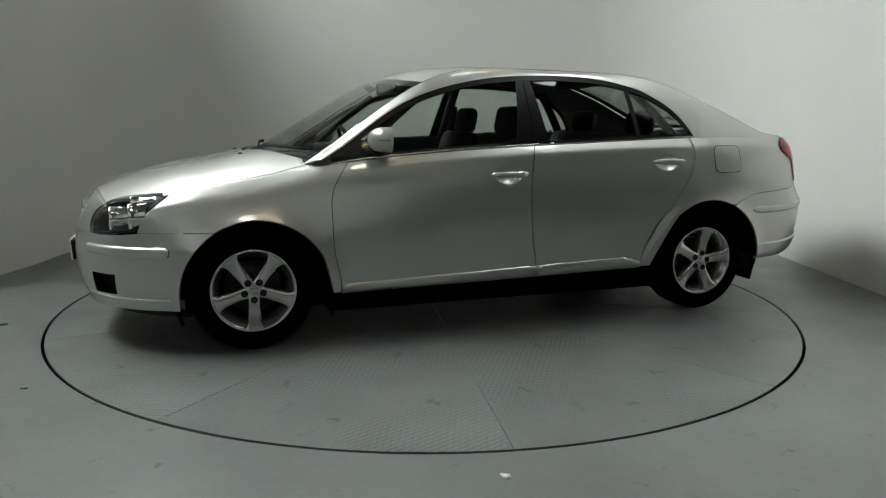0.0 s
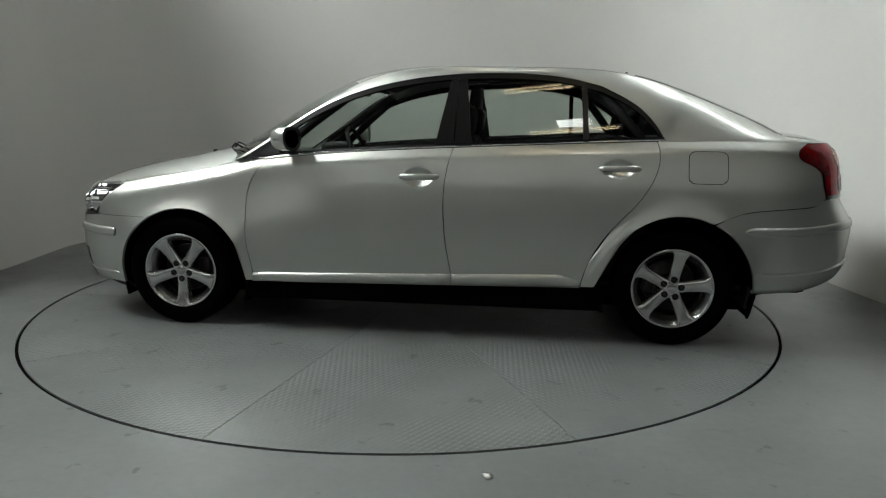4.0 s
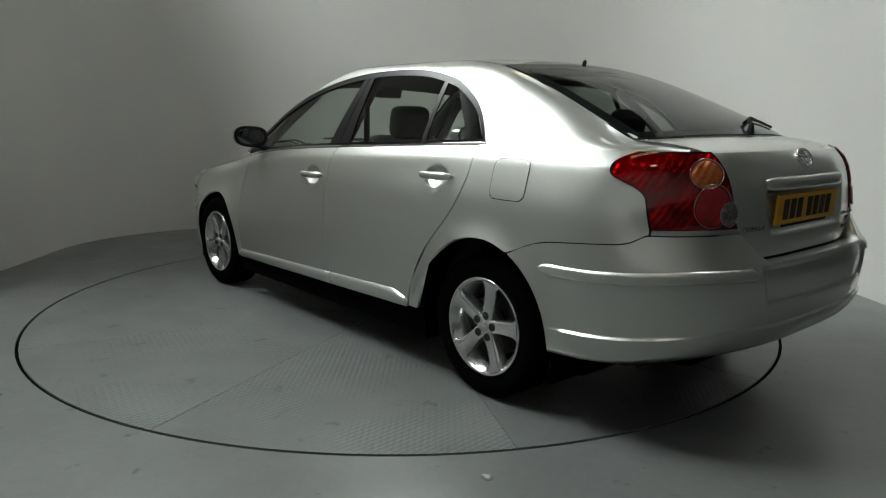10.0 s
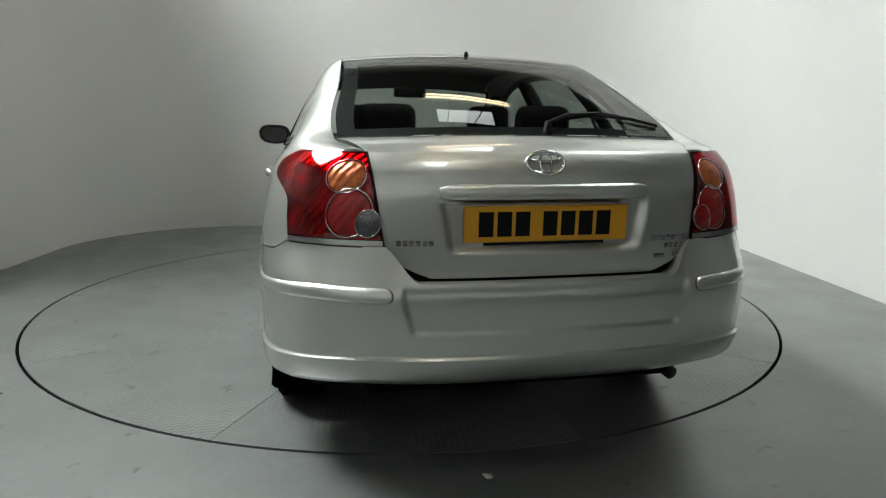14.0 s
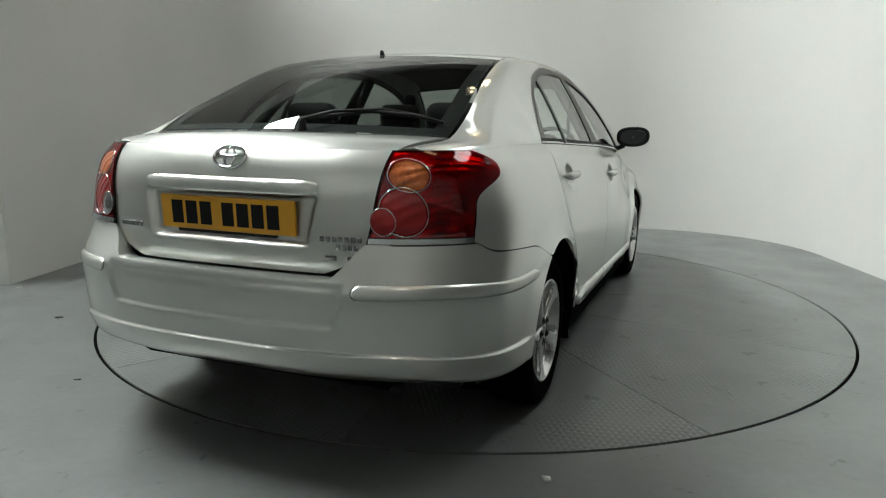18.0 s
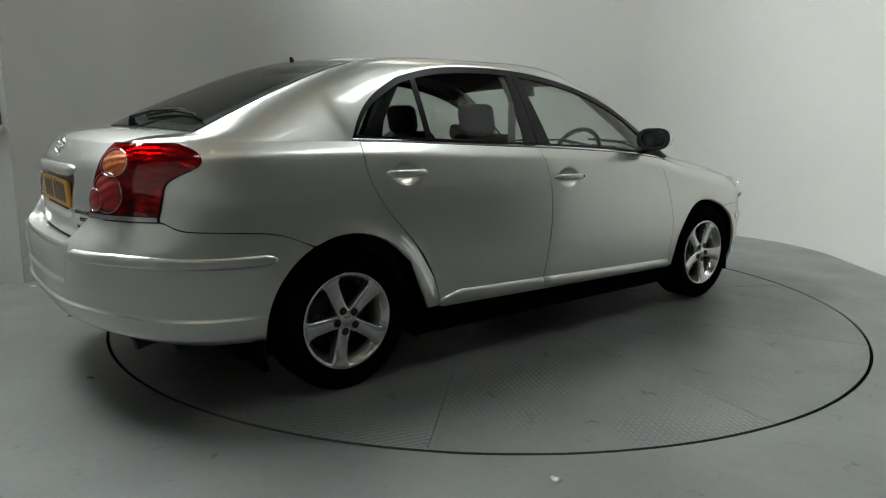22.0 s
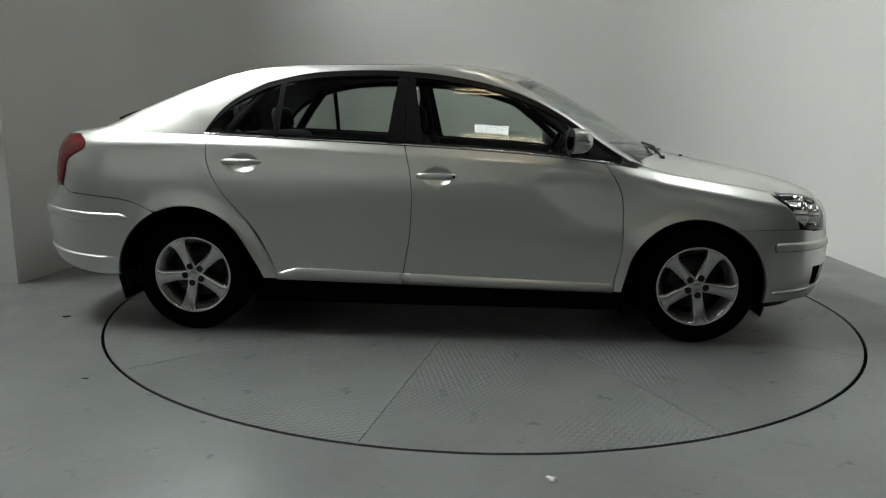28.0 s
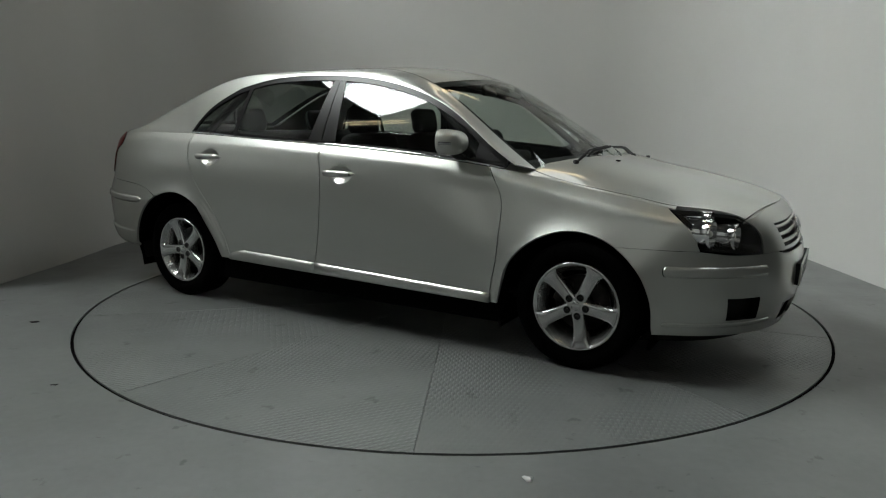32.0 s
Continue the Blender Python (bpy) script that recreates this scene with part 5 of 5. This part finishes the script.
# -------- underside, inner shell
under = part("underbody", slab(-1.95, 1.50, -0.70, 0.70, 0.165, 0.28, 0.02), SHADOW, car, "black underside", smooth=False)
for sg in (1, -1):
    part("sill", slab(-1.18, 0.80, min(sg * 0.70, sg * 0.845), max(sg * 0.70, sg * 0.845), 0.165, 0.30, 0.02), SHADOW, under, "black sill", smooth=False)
    def liner(u, v):
        x = 1.42 + (-2.20 - 1.42) * u
        z = 0.30 + (SHOULDER(x) - 0.02 - 0.30) * v
        for cx, cz, r in ((1.15, 0.290, 0.40), (-1.54, 0.312, 0.41)):
            if abs(x - cx) < r:
                lo = cz + math.sqrt(r * r - (x - cx) ** 2)
                z = max(z, min(lo, SHOULDER(x) - 0.02))
        return (x, sg * (side_y(x, z) - 0.03), z)
    part("inner_skin", sheet(liner, span(0, 1, 60), span(0, 1, 10), flip=sg > 0), BLACK, under, "dark inner skin")
part("tail_inner", sheet(lambda u, v: (lambda y, z: (ring_point(q_of_y(max(abs(y), 0.002), z, True, HATCH), z, HATCH).x + 0.04, y, z))(0.70 * (2 * u - 1), 0.40 + 0.64 * v), span(0, 1, 24), span(0, 1, 8), flip=True), BLACK, under, "dark inner skin")
# slab added to deepen the shadow on the floor below the tail
part("tail_shade", slab(-2.32, -1.90, -0.56, 0.56, 0.26, 0.38, 0.05), SHADOW, under, "near-black slab added under the boot to shade the floor", smooth=False)
# near-black filler blocks inside the nose
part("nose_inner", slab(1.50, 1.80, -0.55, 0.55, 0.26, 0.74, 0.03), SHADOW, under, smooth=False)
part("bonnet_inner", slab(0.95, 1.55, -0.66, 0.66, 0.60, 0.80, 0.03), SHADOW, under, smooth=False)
part("exhaust_pipe", tube([(-1.9, -0.50, 0.28), (-2.25, -0.53, 0.285), (-2.31, -0.54, 0.275)], 0.024, 16), BLACK, under, "steel exhaust pipe")


# -------- cabin
def seat(x, y, back=0.55):
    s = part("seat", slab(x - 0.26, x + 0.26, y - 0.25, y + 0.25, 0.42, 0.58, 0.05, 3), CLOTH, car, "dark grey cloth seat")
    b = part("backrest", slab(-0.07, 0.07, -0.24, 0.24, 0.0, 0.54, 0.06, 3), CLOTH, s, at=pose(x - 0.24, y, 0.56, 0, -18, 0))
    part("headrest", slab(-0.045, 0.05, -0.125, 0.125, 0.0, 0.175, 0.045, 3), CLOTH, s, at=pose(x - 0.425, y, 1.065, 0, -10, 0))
    for k in (-0.06, 0.06):
        part("headrest_post", tube([(x - 0.405, y + k, 1.00), (x - 0.42, y + k, 1.09)], 0.006, 8), CHROME, s)


for y in (0.36, -0.36):
    seat(0.03, y)
bench = part("rear_bench", slab(-1.10, -0.62, -0.66, 0.66, 0.42, 0.58, 0.06, 3), CLOTH, car, "dark grey cloth rear bench")
part("bench_back", slab(-0.08, 0.08, -0.64, 0.64, 0.0, 0.56, 0.06, 3), CLOTH, bench, at=pose(-1.10, 0, 0.55, 0, -22, 0))
for y in (0.36, -0.36):
    part("headrest", slab(-0.05, 0.05, -0.13, 0.13, 0.0, 0.16, 0.05, 3), CLOTH, bench, at=pose(-1.34, y, 1.07, 0, -12, 0))
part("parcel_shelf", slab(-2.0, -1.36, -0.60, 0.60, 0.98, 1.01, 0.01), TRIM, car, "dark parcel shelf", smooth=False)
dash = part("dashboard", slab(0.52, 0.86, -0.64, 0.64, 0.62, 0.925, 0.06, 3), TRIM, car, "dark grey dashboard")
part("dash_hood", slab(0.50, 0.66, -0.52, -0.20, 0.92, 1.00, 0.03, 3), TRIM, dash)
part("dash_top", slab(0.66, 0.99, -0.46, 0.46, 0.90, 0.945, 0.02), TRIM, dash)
wheel_ring = lathe([(0.185 + 0.014 * math.cos(2 * math.pi * k / 10), 0.014 * math.sin(2 * math.pi * k / 10)) for k in range(11)], "Y", 40)
sw = part("steering_wheel", wheel_ring, BLACK, car, "black steering wheel on the driver's side", at=pose(0.42, -0.36, 0.93, 0, 0, 90) @ pose(0, 0, 0, 24, 0, 0))
part("boss", slab(-0.07, 0.07, -0.03, 0.02, -0.06, 0.06, 0.02), BLACK, sw)
for k in (0, 1):
    part("wheel_spoke", slab(min(0.06, 0.18) if k else -0.18, 0.18 if k else -0.06, -0.012, 0.008, -0.02, 0.02, 0.006), BLACK, sw)
part("column", slab(0.44, 0.60, -0.40, -0.32, 0.84, 0.94, 0.02), BLACK, dash)
part("inner_mirror", slab(-0.012, 0.02, -0.11, 0.11, -0.032, 0.032, 0.012), BLACK, screen, "black interior mirror", at=pose(0.27, 0.0, 1.335, 0, -12, 8))
part("mirror_stem", tube([(0.28, 0, 1.36), (0.31, 0, 1.40)], 0.008, 8), BLACK, screen)
# the lining is coloured a very dark grey
part("headlining", top_sheet(0.18, -1.28, 20, 12, 0.0, 0.94, lift=-0.03), LINING, car, "very dark grey roof lining")
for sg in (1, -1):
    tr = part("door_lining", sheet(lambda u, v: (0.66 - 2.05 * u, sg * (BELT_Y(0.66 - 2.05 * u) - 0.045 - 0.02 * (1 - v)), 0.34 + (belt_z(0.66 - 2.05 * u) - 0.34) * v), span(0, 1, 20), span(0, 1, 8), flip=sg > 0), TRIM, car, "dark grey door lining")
    for xa, xb, za, zb in ((0.62, 0.22, 0.97, 1.30), (-0.36, -0.40, 1.0, 1.38), (-1.36, -1.12, 1.05, 1.34)):
        ya, yb = glass_y(xa, za) - 0.035, glass_y(max(xb, -1.14), zb) - 0.045
        part("pillar_lining", tube([(xa, sg * ya, za), ((xa + xb) / 2, sg * ((ya + yb) / 2), (za + zb) / 2 + 0.01), (xb, sg * yb, zb)], 0.035, 10, 0.7), TRIM, tr)
    part("seat_belt", slab(-0.45, -0.40, min(sg * 0.66, sg * 0.665), max(sg * 0.66, sg * 0.665), 0.55, 1.25), BLACK, tr, smooth=False)
part("cabin_floor", slab(-2.2, 0.95, -0.72, 0.72, 0.28, 0.31), TRIM, car, "dark cabin carpet", smooth=False)


# ---------------------------------------------------------------- small things on the floor
GRIT = material("paper_scrap", (0.55, 0.55, 0.53), 0.8)
DIRT = material("dark_crumb", (0.03, 0.03, 0.03), 0.9)


def scrap(name, x, y, r, mat, label, turn=0):
    bm = bmesh.new()
    rng = random.Random(int(x * 100) + 7)
    top = bm.verts.new((0, 0, r * 0.35))
    ring = []
    for i in range(9):
        a = 2 * math.pi * i / 9
        k = r * rng.uniform(0.5, 1.25)
        ring.append(bm.verts.new((k * math.cos(a) * 1.6, k * math.sin(a), rng.uniform(0, 0.003))))
    for i in range(9):
        bm.faces.new((top, ring[i], ring[(i + 1) % 9]))
    bm.faces.new(ring[::-1])
    return tagged(part(name, bm, mat, at=pose(x, y, 0.0, 0, 0, turn)), label, "debris")


scrap("paper_scrap", 0.262, -2.40, 0.016, GRIT, "small pale scrap of paper on the grey floor", 120)
scrap("crumb", -2.385, -0.70, 0.018, DIRT, "small dark crumb on the grey floor")
scrap("paper_scrap", -3.06, -0.02, 0.022, GRIT, "small white scrap at the foot of the wall")
scrap("crumb", -1.731, -1.644, 0.012, DIRT, "small dark crumb on the grey floor", 20)

# ---------------------------------------------------------------- turning
TURN = ((0, 197.93), (3, 176.94), (6, 156.29), (9, 135.18), (11, 120.75), (13, 106.12), (15, 91.73), (17.5, 73.76), (19, 62.92), (23, 34.27), (25, 20.13), (28, -0.86), (30, -15.04), (32, -29.35))
ANGLE = Curve(*TURN)


def motions():
    times = [0, 0.1, 0.3, 0.6] + list(range(1, 32)) + [31.4, 31.7, 31.9, 32]
    walk(turntable, [(t, pose(0, 0, 0, 0, 0, ANGLE(t))) for t in times])
    walk(car, [(t, pose(0, 0, 0, 0, 0, ANGLE(t)) @ Matrix.Translation((0, CAR_Y, 0))) for t in times])


motions()
